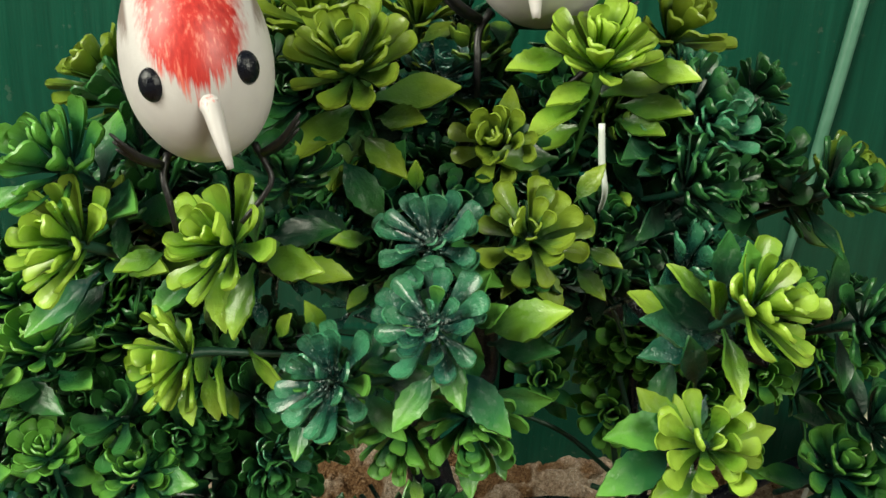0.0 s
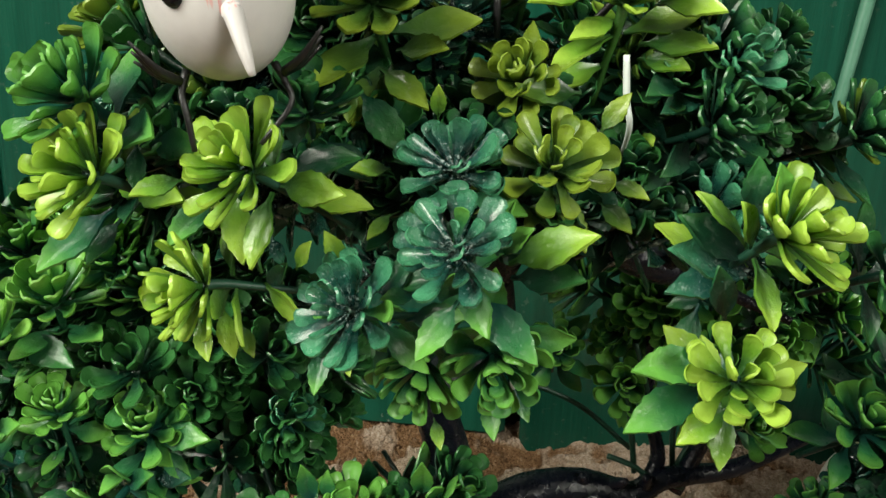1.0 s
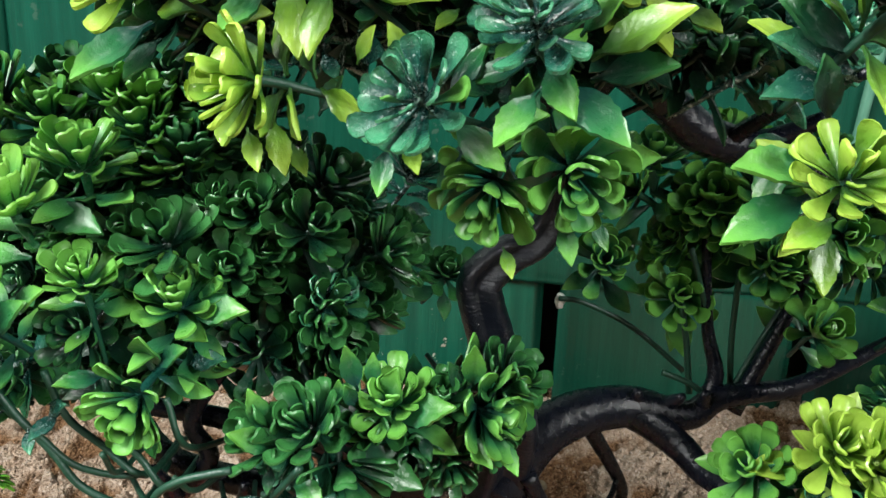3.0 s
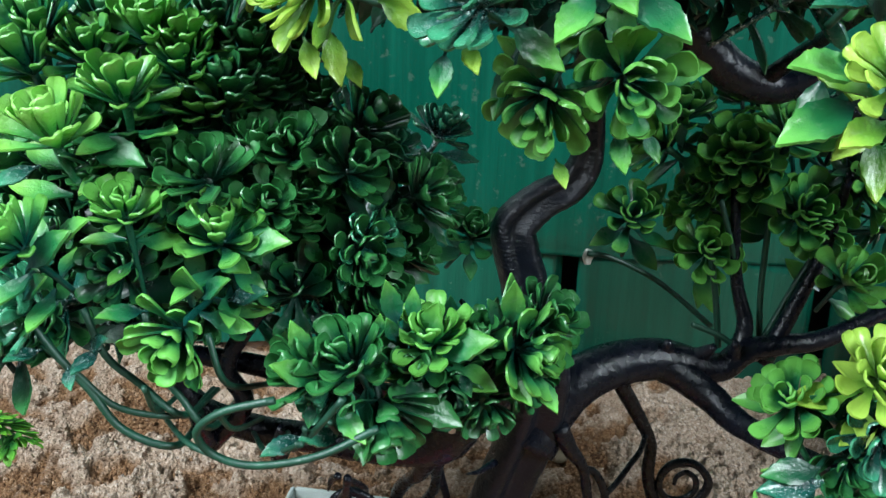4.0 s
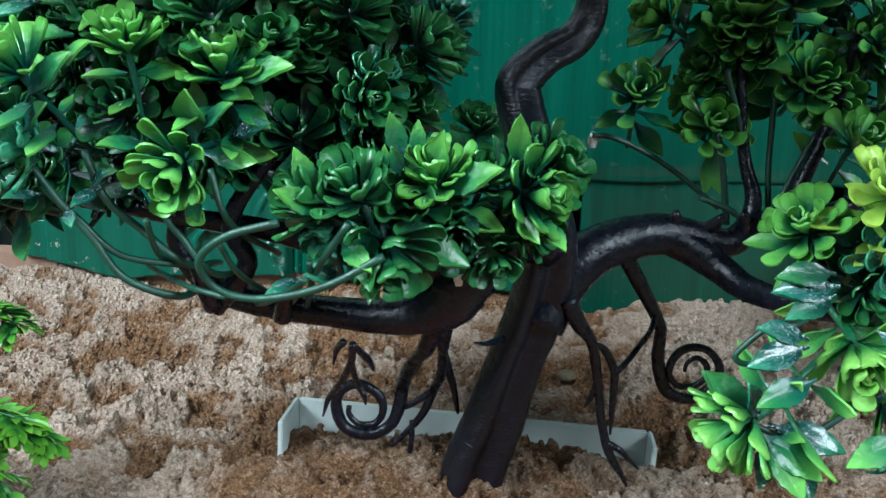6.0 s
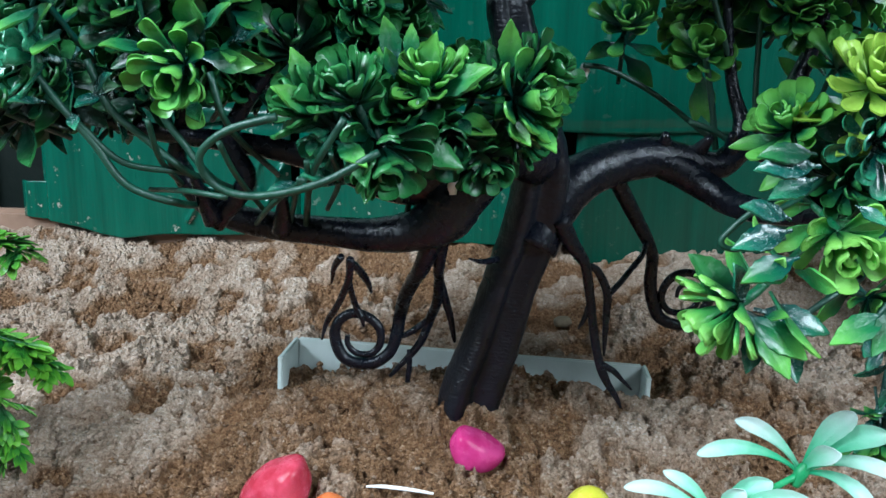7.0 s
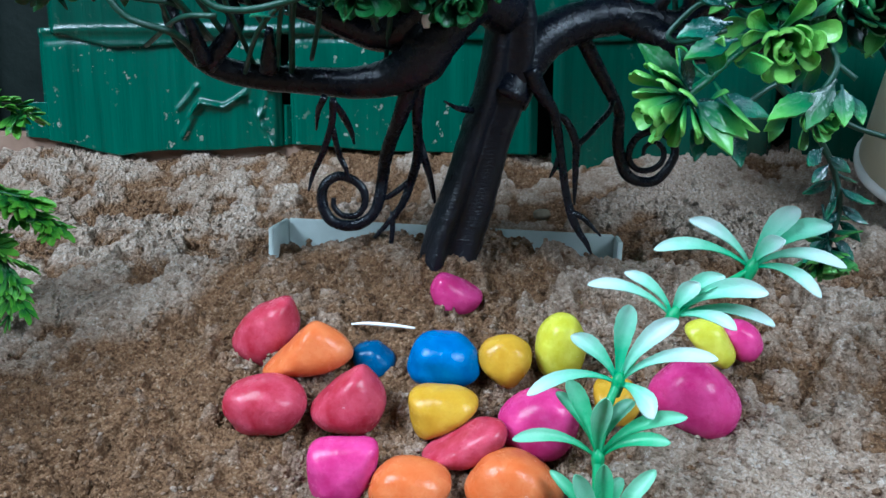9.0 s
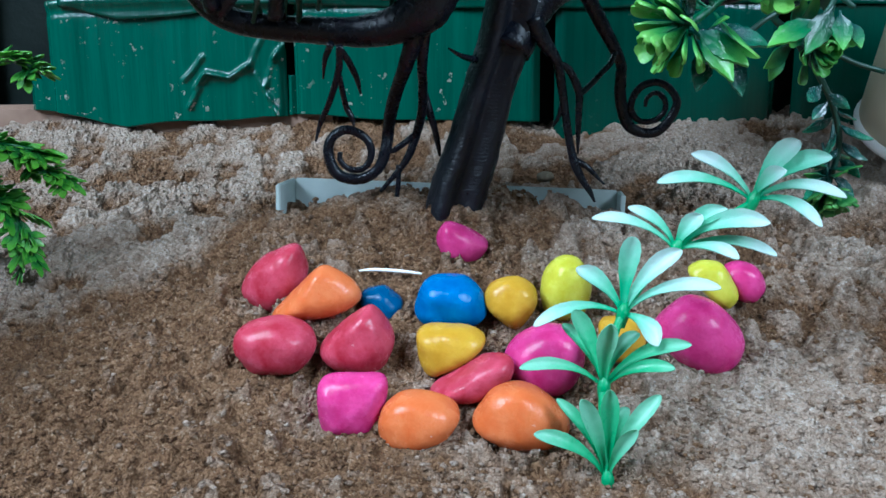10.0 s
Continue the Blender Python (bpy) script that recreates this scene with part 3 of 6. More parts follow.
def rosette_mesh(seed, mat, fine, closed=0):
    pieces = [stem_data(seed=seed)]
    for kind, length, width, cup, bend, m, s in rosette_plan(seed, closed):
        grid = (5, 8) if fine else (3, 6)
        pieces.append(moved(leaf_data(length, width, kind, cup, bend, 0.0007, *grid, seed=s), m))
    v, f, t = join_data(pieces)
    return mesh_from("leaf_rosette", v, f, mat, t)


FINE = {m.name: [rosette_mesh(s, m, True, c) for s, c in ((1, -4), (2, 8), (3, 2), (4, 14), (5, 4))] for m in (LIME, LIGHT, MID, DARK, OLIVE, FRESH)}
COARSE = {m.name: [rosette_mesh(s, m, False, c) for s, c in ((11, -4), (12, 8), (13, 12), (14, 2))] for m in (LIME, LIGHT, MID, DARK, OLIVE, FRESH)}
COARSE_DATA = []
for s in (11, 12, 13, 14):
    COARSE_DATA.append(join_data([stem_data(seed=s)] + [moved(leaf_data(a, b, kind, c, d, 0.0006, 3, 6, seed=q), m) for kind, a, b, c, d, m, q in rosette_plan(s, 5 * (s % 3))]))
LEAF_MESHES = {}


def shared_leaf(kind, step, mat):
    key = (kind, step, mat.name)
    if key not in LEAF_MESHES:
        length, width = (0.022, 0.0092) if kind == "pointed" else (0.0165, 0.0060)
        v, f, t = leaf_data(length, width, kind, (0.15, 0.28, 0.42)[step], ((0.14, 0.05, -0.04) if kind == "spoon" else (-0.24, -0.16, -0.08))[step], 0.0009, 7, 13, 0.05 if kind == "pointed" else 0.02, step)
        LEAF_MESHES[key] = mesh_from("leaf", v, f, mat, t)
    return LEAF_MESHES[key]


def facing(at, way, spin, size):
    """A pose whose z axis points along way."""
    q = Vector(way).to_track_quat("Z", "Y").to_matrix().to_4x4()
    return Matrix.Translation(at) @ q @ pose(0, 0, 0, 0, 0, spin) @ Matrix.Scale(size, 4)


def hero_rosette(tree, at, way, mat, size, closed, seed):
    """A rosette near the eye: its core is a part of the tree, and each leaf a piece of it."""
    v, f, t = stem_data(seed=seed)
    core = part("leaf_rosette", mesh_from("rosette_core", v, f, STEM, t), tree, "", facing(at, way, 0, size))
    for kind, length, width, cup, bend, m, s in rosette_plan(seed, closed):
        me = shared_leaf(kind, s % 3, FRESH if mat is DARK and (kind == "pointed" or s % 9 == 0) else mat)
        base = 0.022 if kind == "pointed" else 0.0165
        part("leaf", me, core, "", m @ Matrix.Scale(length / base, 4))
    return core


def rosette(tree, at, way, mat, size, seed, fine=True):
    pool = (FINE if fine else COARSE)[mat.name]
    return part("leaf_rosette", pool[seed % len(pool)], tree, "", facing(at, way, (seed * 47) % 360, 1.2 * size))


# ---- the tree ----
GROOVE = 122
tree = tagged(empty("bonsai_tree"), "artificial bonsai tree, black plastic trunk, lime green leaf rosettes, in sand", "tree")
part("trunk", tube("trunk", [
    (0.070, 0.512, 0.185, 0.0175), (0.076, 0.510, 0.222, 0.0163), (0.085, 0.508, 0.250, 0.0150), (0.095, 0.505, 0.286, 0.0137), (0.104, 0.502, 0.314, 0.0140), (0.108, 0.494, 0.347, 0.0130),
    (0.102, 0.488, 0.371, 0.0118), (0.096, 0.482, 0.397, 0.0106), (0.091, 0.480, 0.414, 0.0102), (0.0905, 0.480, 0.424, 0.0098), (0.101, 0.482, 0.435, 0.0086), (0.113, 0.484, 0.442, 0.0080),
    (0.119, 0.484, 0.451, 0.0074), (0.1205, 0.482, 0.463, 0.0064), (0.119, 0.475, 0.481, 0.0056), (0.114, 0.460, 0.501, 0.005), (0.108, 0.435, 0.525, 0.0045), (0.10, 0.415, 0.55, 0.0035)],
    TRUNK_BARK, sides=44, steps=8, lobes=0.07, ripple=0.012, rough=0.012, groove=(GROOVE, 0.46)), tree, "black ridged plastic trunk")


def limb(name, *points, sides=10, lobes=0.05, label=""):
    return part(name, tube(name, points, BARK, sides=sides, steps=6, lobes=lobes, rough=0.02, seed=len(points)), tree, label)


limb("branch", (0.1060, 0.4900, 0.3500, 0.0130), (0.0900, 0.4740, 0.3560, 0.0135), (0.0710, 0.4660, 0.3380, 0.0140), (0.0620, 0.4680, 0.3250, 0.0135), (0.0470, 0.4720, 0.3170, 0.0105), (0.0280, 0.4740, 0.3140, 0.0085), (0.0050, 0.4750, 0.3150, 0.0075), (-0.0210, 0.4750, 0.3170, 0.0070), (-0.0410, 0.4750, 0.3210, 0.0068), (-0.0540, 0.4720, 0.3290, 0.0060), (-0.0630, 0.4700, 0.3430, 0.0052), (-0.0630, 0.4680, 0.3580, 0.0044), (-0.0420, 0.4650, 0.4200, 0.003), sides=14)
limb("branch", (0.0683, 0.4640, 0.3500, 0.012), (0.0542, 0.4679, 0.3409, 0.0100), (0.0372, 0.4726, 0.3385, 0.008), (0.0081, 0.4635, 0.3495, 0.006), (-0.0247, 0.4605, 0.3573, 0.005), (-0.0744, 0.4606, 0.3628, 0.004), (-0.1162, 0.4615, 0.3728, 0.003))
limb("branch", (-0.0421, 0.4525, 0.3215, 0.005), (-0.0254, 0.4505, 0.3429, 0.0045), (-0.0316, 0.4489, 0.3640, 0.004), (-0.0027, 0.4511, 0.4064, 0.003))
limb("branch", (0.1050, 0.5010, 0.3050, 0.0125), (0.1130, 0.5060, 0.3210, 0.0125), (0.1250, 0.5100, 0.3370, 0.0122), (0.1430, 0.5150, 0.3460, 0.0112), (0.1630, 0.5180, 0.3500, 0.0104), (0.1770, 0.5200, 0.3490, 0.0092), (0.1980, 0.5220, 0.3460, 0.0072), (0.2110, 0.5240, 0.3550, 0.0062), (0.2270, 0.5260, 0.3590, 0.0055), (0.2540, 0.5300, 0.3640, 0.0045), (0.3000, 0.5300, 0.3950, 0.003), sides=14)
limb("branch", (0.1660, 0.5170, 0.3490, 0.0080), (0.1780, 0.5150, 0.3440, 0.0078), (0.1920, 0.5080, 0.3360, 0.0072), (0.2020, 0.4950, 0.3300, 0.0062), (0.2160, 0.4700, 0.3300, 0.0050), (0.2310, 0.4450, 0.3330, 0.0038), sides=12)
limb("branch", (0.1185, 0.4740, 0.4820, 0.0055), (0.1260, 0.4680, 0.5050, 0.0075), (0.1400, 0.4720, 0.5200, 0.0085), (0.1600, 0.4800, 0.5080, 0.0092), (0.1780, 0.4850, 0.4940, 0.0092), (0.1950, 0.4850, 0.4890, 0.0080), (0.2070, 0.4800, 0.4920, 0.0055), (0.2250, 0.4700, 0.5040, 0.0030), sides=12)
limb("branch", (0.2000, 0.4840, 0.4900, 0.0035), (0.2250, 0.4750, 0.4800, 0.0026), (0.2450, 0.4680, 0.4740, 0.0018))
limb("branch", (0.1900, 0.4850, 0.4900, 0.0040), (0.2000, 0.4600, 0.5050, 0.0030), (0.2030, 0.4100, 0.5200, 0.0022), (0.1980, 0.3720, 0.5250, 0.0016))
limb("branch", (0.1184, 0.4785, 0.5150, 0.007), (0.0915, 0.4455, 0.5296, 0.005), (0.0525, 0.4240, 0.5398, 0.004), (0.0027, 0.4139, 0.5500, 0.003))
limb("branch", (0.2038, 0.5255, 0.3480, 0.005), (0.2105, 0.5288, 0.3661, 0.004), (0.2045, 0.5338, 0.3911, 0.003), (0.1990, 0.5374, 0.4407, 0.002))
limb("branch", (0.2207, 0.5276, 0.3480, 0.005), (0.2305, 0.5288, 0.3711, 0.004), (0.2437, 0.5283, 0.4110, 0.003), (0.2495, 0.5263, 0.4504, 0.002))


for at, tip in (((-0.0407, 0.4476, 0.3239), (-0.0430, 0.4316, 0.3468)), ((-0.0097, 0.4492, 0.3196), (-0.0051, 0.4374, 0.3388)), ((0.2047, 0.5216, 0.3531), (0.2026, 0.5136, 0.3631)), ((0.1710, 0.5176, 0.3533), (0.1691, 0.5105, 0.3626)), ((0.1868, 0.5201, 0.3521), (0.1917, 0.5112, 0.3612))):
    part("knot", tube("knot", [(*at, 0.0046), (*Vector(at).lerp(Vector(tip), 0.5), 0.0034), (*tip, 0.0018)], BARK, sides=10, steps=4, rough=0.05, seed=4), tree)


def root(*points):
    return limb("aerial_root", *points, sides=8, lobes=0.08)


root((0.0200, 0.4570, 0.3060, 0.0018), (0.0180, 0.4640, 0.2950, 0.0018), (0.0130, 0.4720, 0.2840, 0.0017), (0.0080, 0.4790, 0.2750, 0.0016), (0.0020, 0.4870, 0.2660, 0.0014), (-0.0010, 0.4870, 0.2560, 0.0005))
root((0.0170, 0.4700, 0.2910, 0.0015), (0.0170, 0.4780, 0.2820, 0.0015), (0.0170, 0.4860, 0.2750, 0.0016), (0.0200, 0.4860, 0.2690, 0.0014), (0.0210, 0.4860, 0.2640, 0.0005))
root((0.0160, 0.4560, 0.3070, 0.0018), (0.0110, 0.4640, 0.3000, 0.0014), (0.0080, 0.4710, 0.2900, 0.0005))
root((0.0200, 0.4570, 0.3050, 0.0015), (0.0230, 0.4660, 0.2980, 0.0018), (0.0250, 0.4760, 0.2900, 0.0015), (0.0250, 0.4860, 0.2820, 0.0005))
root((0.0621, 0.4574, 0.3369, 0.0062), (0.0615, 0.4640, 0.3250, 0.0056), (0.0510, 0.4800, 0.2980, 0.0040), (0.0450, 0.4930, 0.2870, 0.0036), (0.0390, 0.5070, 0.2740, 0.0036), (0.0350, 0.5200, 0.2610, 0.0034), (0.0330, 0.5200, 0.2490, 0.0034), (0.0290, 0.5200, 0.2390, 0.0030), (0.0210, 0.5200, 0.2330, 0.0031), (0.0120, 0.5200, 0.2320, 0.0031), (0.0040, 0.5200, 0.2350, 0.0031), (-0.0000, 0.5200, 0.2420, 0.0031), (-0.0010, 0.5200, 0.2500, 0.0029), (0.0020, 0.5200, 0.2570, 0.0027), (0.0100, 0.5200, 0.2610, 0.0027), (0.0190, 0.5200, 0.2580, 0.0025), (0.0240, 0.5200, 0.2520, 0.0024), (0.0240, 0.5200, 0.2440, 0.0020), (0.0190, 0.5200, 0.2380, 0.0019), (0.0110, 0.5200, 0.2380, 0.0017), (0.0060, 0.5200, 0.2430, 0.0015), (0.0060, 0.5200, 0.2480, 0.0014))
root((0.0641, 0.4591, 0.3370, 0.0052), (0.0590, 0.4850, 0.2980, 0.0028), (0.0580, 0.4980, 0.2870, 0.0026), (0.0560, 0.5100, 0.2720, 0.0026), (0.0510, 0.5230, 0.2580, 0.0025), (0.0470, 0.5230, 0.2470, 0.0022), (0.0420, 0.5230, 0.2390, 0.0019), (0.0360, 0.5230, 0.2320, 0.0015), (0.0290, 0.5230, 0.2240, 0.0010))
root((0.0510, 0.5230, 0.2590, 0.0015), (0.0440, 0.5220, 0.2530, 0.0017), (0.0380, 0.5220, 0.2490, 0.0015), (0.0350, 0.5210, 0.2480, 0.0010))
root((0.0560, 0.5230, 0.2820, 0.0024), (0.0590, 0.5230, 0.2710, 0.0024), (0.0620, 0.5240, 0.2610, 0.0019), (0.0640, 0.5240, 0.2510, 0.0015), (0.0650, 0.5240, 0.2450, 0.0007))
root((0.0400, 0.5230, 0.2400, 0.0015), (0.0400, 0.5230, 0.2310, 0.0015), (0.0390, 0.5230, 0.2210, 0.0014))
root((0.1181, 0.4930, 0.3213, 0.0044), (0.1239, 0.4955, 0.3090, 0.0040), (0.1310, 0.4970, 0.2990, 0.0027), (0.1340, 0.4990, 0.2860, 0.0025), (0.1360, 0.5000, 0.2740, 0.0022), (0.1380, 0.5000, 0.2610, 0.0022), (0.1400, 0.5000, 0.2510, 0.0022), (0.1430, 0.5000, 0.2410, 0.0024), (0.1470, 0.5000, 0.2330, 0.0019), (0.1510, 0.5000, 0.2270, 0.0015), (0.1540, 0.5000, 0.2210, 0.0006))
root((0.1430, 0.5000, 0.2440, 0.0019), (0.1490, 0.5000, 0.2410, 0.0016), (0.1540, 0.5000, 0.2360, 0.0011), (0.1590, 0.5000, 0.2310, 0.0005))
root((0.1350, 0.5000, 0.2770, 0.0013), (0.1330, 0.5000, 0.2690, 0.0013), (0.1300, 0.5000, 0.2630, 0.0005))
root((0.1320, 0.4980, 0.2970, 0.0017), (0.1370, 0.5000, 0.2950, 0.0019), (0.1410, 0.5010, 0.2890, 0.0021), (0.1440, 0.5020, 0.2810, 0.0021), (0.1440, 0.5020, 0.2710, 0.0018), (0.1440, 0.5020, 0.2580, 0.0013), (0.1440, 0.5020, 0.2480, 0.0005))
root((0.1440, 0.5030, 0.2800, 0.0016), (0.1510, 0.5080, 0.2860, 0.0015), (0.1570, 0.5140, 0.2920, 0.0015), (0.1630, 0.5200, 0.2980, 0.0015), (0.1660, 0.5260, 0.3040, 0.0015))
root((0.1461, 0.5202, 0.3397, 0.0042), (0.1564, 0.5265, 0.3225, 0.0040), (0.1690, 0.5300, 0.3000, 0.0031), (0.1700, 0.5300, 0.2910, 0.0031), (0.1700, 0.5310, 0.2810, 0.0033), (0.1720, 0.5320, 0.2710, 0.0034), (0.1760, 0.5320, 0.2620, 0.0033), (0.1840, 0.5320, 0.2580, 0.0029), (0.1930, 0.5320, 0.2590, 0.0028), (0.2000, 0.5320, 0.2670, 0.0026), (0.2030, 0.5320, 0.2760, 0.0023), (0.1980, 0.5320, 0.2840, 0.0021), (0.1910, 0.5320, 0.2870, 0.0021), (0.1830, 0.5320, 0.2850, 0.0022), (0.1780, 0.5320, 0.2790, 0.0021), (0.1770, 0.5320, 0.2710, 0.0019), (0.1820, 0.5320, 0.2650, 0.0017), (0.1900, 0.5320, 0.2650, 0.0017), (0.1960, 0.5320, 0.2700, 0.0016), (0.1960, 0.5320, 0.2770, 0.0016), (0.1910, 0.5320, 0.2810, 0.0014), (0.1860, 0.5320, 0.2780, 0.0012), (0.1850, 0.5320, 0.2730, 0.0010))
root((0.0871, 0.4929, 0.2996, 0.0022), (0.0803, 0.4802, 0.3012, 0.0014), (0.0745, 0.4705, 0.3047, 0.0005))

# rosettes near the eye: place, way, plastic, size, how far closed
near = [
    ((0.106, 0.350, 0.533), (-0.20, -0.72, 0.66), DARK, 1.10, -6), ((0.103, 0.369, 0.552), (-0.12, -0.68, 0.72), DARK, 1.08, -6), ((0.077, 0.350, 0.513), (-0.55, -0.72, 0.40), DARK, 1.12, -4),
    ((0.044, 0.357, 0.552), (-0.45, -0.72, 0.52), LIME, 1.2, 0), ((-0.008, 0.367, 0.545), (-0.5, -0.75, 0.42), LIME, 1.3, 2), ((0.030, 0.352, 0.517), (-0.72, -0.68, 0.1), LIME, 1.08, 4),
    ((0.096, 0.367, 0.490), (-0.32, -0.74, -0.58), FRESH, 1.12, 2), ((0.118, 0.366, 0.495), (0.12, -0.95, -0.12), FRESH, 1.15, 10), ((0.133, 0.384, 0.551), (0.03, -0.8, 0.58), OLIVE, 1.12, 0),
    ((0.191, 0.358, 0.496), (-0.05, -0.78, 0.6), LIME, 1.15, 4), ((0.199, 0.362, 0.541), (0.55, -0.55, 0.62), LIME, 1.2, 2),
]
for k, (at, way, mat, size, closed) in enumerate(near):
    hero_rosette(tree, at, way, mat, size, closed, 100 + k)

# the rest of the rosettes that stand out singly, bunch by bunch
crown = [
    ((0.073, 0.397, 0.600), (-0.05, -0.6, 0.8), OLIVE, 1.15), ((0.056, 0.425, 0.612), (0.0, -0.5, 0.85), OLIVE, 1.15), ((0.154, 0.420, 0.603), (0.05, -0.45, 0.9), LIME, 1.1),
    ((0.087, 0.455, 0.613), (0.1, -0.4, 0.9), OLIVE, 1.0), ((0.184, 0.465, 0.610), (0.3, -0.5, 0.8), OLIVE, 1.1), ((0.196, 0.475, 0.545), (0.1, -0.8, 0.5), MID, 1.0),
    ((0.182, 0.485, 0.558), (0.1, -0.8, 0.5), OLIVE, 1.0), ((0.223, 0.465, 0.562), (0.2, -0.7, 0.6), MID, 1.1), ((0.258, 0.475, 0.553), (0.5, -0.5, 0.6), OLIVE, 1.1),
    ((0.270, 0.445, 0.505), (0.5, -0.7, 0.4), MID, 1.1), ((-0.016, 0.378, 0.566), (-0.5, -0.6, 0.6), FRESH, 1.15), ((-0.036, 0.455, 0.583), (-0.5, -0.5, 0.7), OLIVE, 1.1),
    ((0.055, 0.385, 0.565), (0.0, -0.5, 0.85), MID, 0.9),
]
left_pad = [
    ((-0.083, 0.415, 0.460), (-0.05, -0.45, 0.9), LIGHT, 1.1), ((-0.061, 0.426, 0.475), (0.0, -0.45, 0.9), LIGHT, 1.05), ((-0.045, 0.450, 0.485), (0.0, -0.45, 0.9), FRESH, 1.0),
    ((-0.040, 0.455, 0.470), (0.1, -0.5, 0.85), FRESH, 1.0), ((-0.002, 0.450, 0.454), (0.2, -0.65, 0.7), MID, 1.0), ((-0.102, 0.435, 0.485), (-0.2, -0.4, 0.9), FRESH, 1.0),
    ((-0.082, 0.445, 0.488), (0.0, -0.4, 0.9), FRESH, 1.0), ((-0.024, 0.465, 0.478), (0.2, -0.4, 0.9), MID, 1.0), ((-0.056, 0.412, 0.433), (0.05, -0.4, 0.9), FRESH, 0.85),
    ((-0.022, 0.419, 0.424), (0.05, -0.5, 0.87), FRESH, 1.0), ((-0.090, 0.398, 0.424), (-0.25, -0.55, 0.8), FRESH, 1.0), ((-0.035, 0.407, 0.392), (-0.05, -0.85, -0.3), FRESH, 1.05),
    ((-0.066, 0.427, 0.408), (-0.1, -0.8, 0.4), MID, 0.9), ((-0.098, 0.420, 0.395), (-0.5, -0.7, 0.2), DARK, 1.0), ((-0.022, 0.455, 0.433), (0.1, -0.8, 0.4), MID, 0.95),
    ((-0.061, 0.452, 0.498), (0.05, -0.5, 0.85), FRESH, 1.0), ((-0.048, 0.456, 0.494), (0.05, -0.5, 0.85), FRESH, 1.0), ((-0.037, 0.470, 0.500), (0.05, -0.5, 0.85), MID, 1.0), ((-0.025, 0.470, 0.491), (0.05, -0.5, 0.85), MID, 1.0),
    ((-0.019, 0.475, 0.477), (0.05, -0.5, 0.85), MID, 1.0), ((-0.103, 0.445, 0.497), (0.05, -0.5, 0.85), FRESH, 1.0), ((-0.081, 0.460, 0.500), (0.05, -0.5, 0.85), MID, 1.0), ((-0.010, 0.490, 0.491), (0.05, -0.5, 0.85), MID, 1.0),
]
inner_pad = [
    ((0.024, 0.500, 0.440), (0.35, -0.55, 0.7), FRESH, 1.05), ((0.010, 0.475, 0.431), (0.3, -0.7, 0.5), MID, 1.0), ((0.002, 0.455, 0.427), (0.2, -0.8, 0.4), MID, 0.95),
    ((0.038, 0.475, 0.413), (0.3, -0.7, 0.4), MID, 0.95), ((0.046, 0.577, 0.450), (0.4, -0.3, 0.8), DARK, 1.0), ((0.067, 0.585, 0.392), (0.2, -0.6, 0.6), MID, 1.0),
]
front_pad = [
    ((0.031, 0.414, 0.379), (-0.3, -0.5, 0.75), MID, 1.1), ((0.015, 0.415, 0.374), (-0.6, -0.55, 0.5), MID, 1.0), ((0.040, 0.420, 0.362), (0.35, -0.65, -0.65), MID, 1.15),
    ((0.060, 0.431, 0.384), (0.05, -0.55, 0.8), FRESH, 1.0), ((0.094, 0.443, 0.380), (0.72, -0.65, 0.1), FRESH, 1.12), ((0.081, 0.446, 0.355), (0.35, -0.75, -0.5), MID, 0.85),
    ((0.076, 0.440, 0.382), (0.2, -0.6, 0.7), MID, 0.85), ((0.050, 0.434, 0.374), (0.0, -0.8, 0.3), MID, 1.0), ((0.066, 0.440, 0.366), (0.1, -0.8, -0.3), MID, 1.0),
    ((0.022, 0.426, 0.366), (-0.4, -0.7, -0.3), DARK, 1.0), ((0.102, 0.452, 0.388), (0.6, -0.5, 0.5), MID, 1.0), ((0.094, 0.452, 0.368), (0.6, -0.6, -0.3), MID, 0.95),
]
right_pad = [
    ((0.152, 0.552, 0.415), (0.0, -0.8, 0.5), FRESH, 1.0), ((0.200, 0.537, 0.452), (-0.1, -0.65, 0.7), FRESH, 1.1), ((0.219, 0.527, 0.462), (0.05, -0.6, 0.75), FRESH, 1.1),
    ((0.192, 0.547, 0.400), (-0.1, -0.8, 0.4), FRESH, 1.05), ((0.251, 0.517, 0.396), (0.1, -0.8, 0.5), FRESH, 1.0), ((0.175, 0.567, 0.466), (0.0, -0.5, 0.8), FRESH, 1.0),
    ((0.233, 0.537, 0.425), (0.1, -0.8, 0.4), FRESH, 1.1), ((0.259, 0.445, 0.236), (0.0, -0.35, -0.95), FRESH, 0.8),
]
right_front = [
    ((0.178, 0.390, 0.309), (-0.80, -0.25, -0.5), LIGHT, 1.1), ((0.217, 0.407, 0.333), (-0.05, -0.9, -0.35), LIGHT, 1.08), ((0.230, 0.412, 0.368), (-0.1, -0.97, 0.1), DARK, 1.0),
    ((0.225, 0.412, 0.388), (0.0, -0.7, 0.65), LIME, 1.0), ((0.238, 0.407, 0.385), (0.3, -0.7, 0.6), LIME, 1.1), ((0.203, 0.427, 0.371), (-0.5, -0.6, 0.5), FRESH, 0.95),
    ((0.241, 0.428, 0.303), (0.2, -0.85, -0.2), FRESH, 0.85), ((0.250, 0.418, 0.345), (0.3, -0.85, 0.1), MID, 1.05), ((0.226, 0.425, 0.350), (0.0, -0.9, 0.1), MID, 0.9),
    ((0.270, 0.440, 0.440), (0.1, -0.6, 0.8), FRESH, 1.1), ((0.282, 0.444, 0.460), (0.2, -0.6, 0.8), MID, 1.1), ((0.287, 0.440, 0.426), (0.1, -0.7, 0.7), MID, 1.1),
]
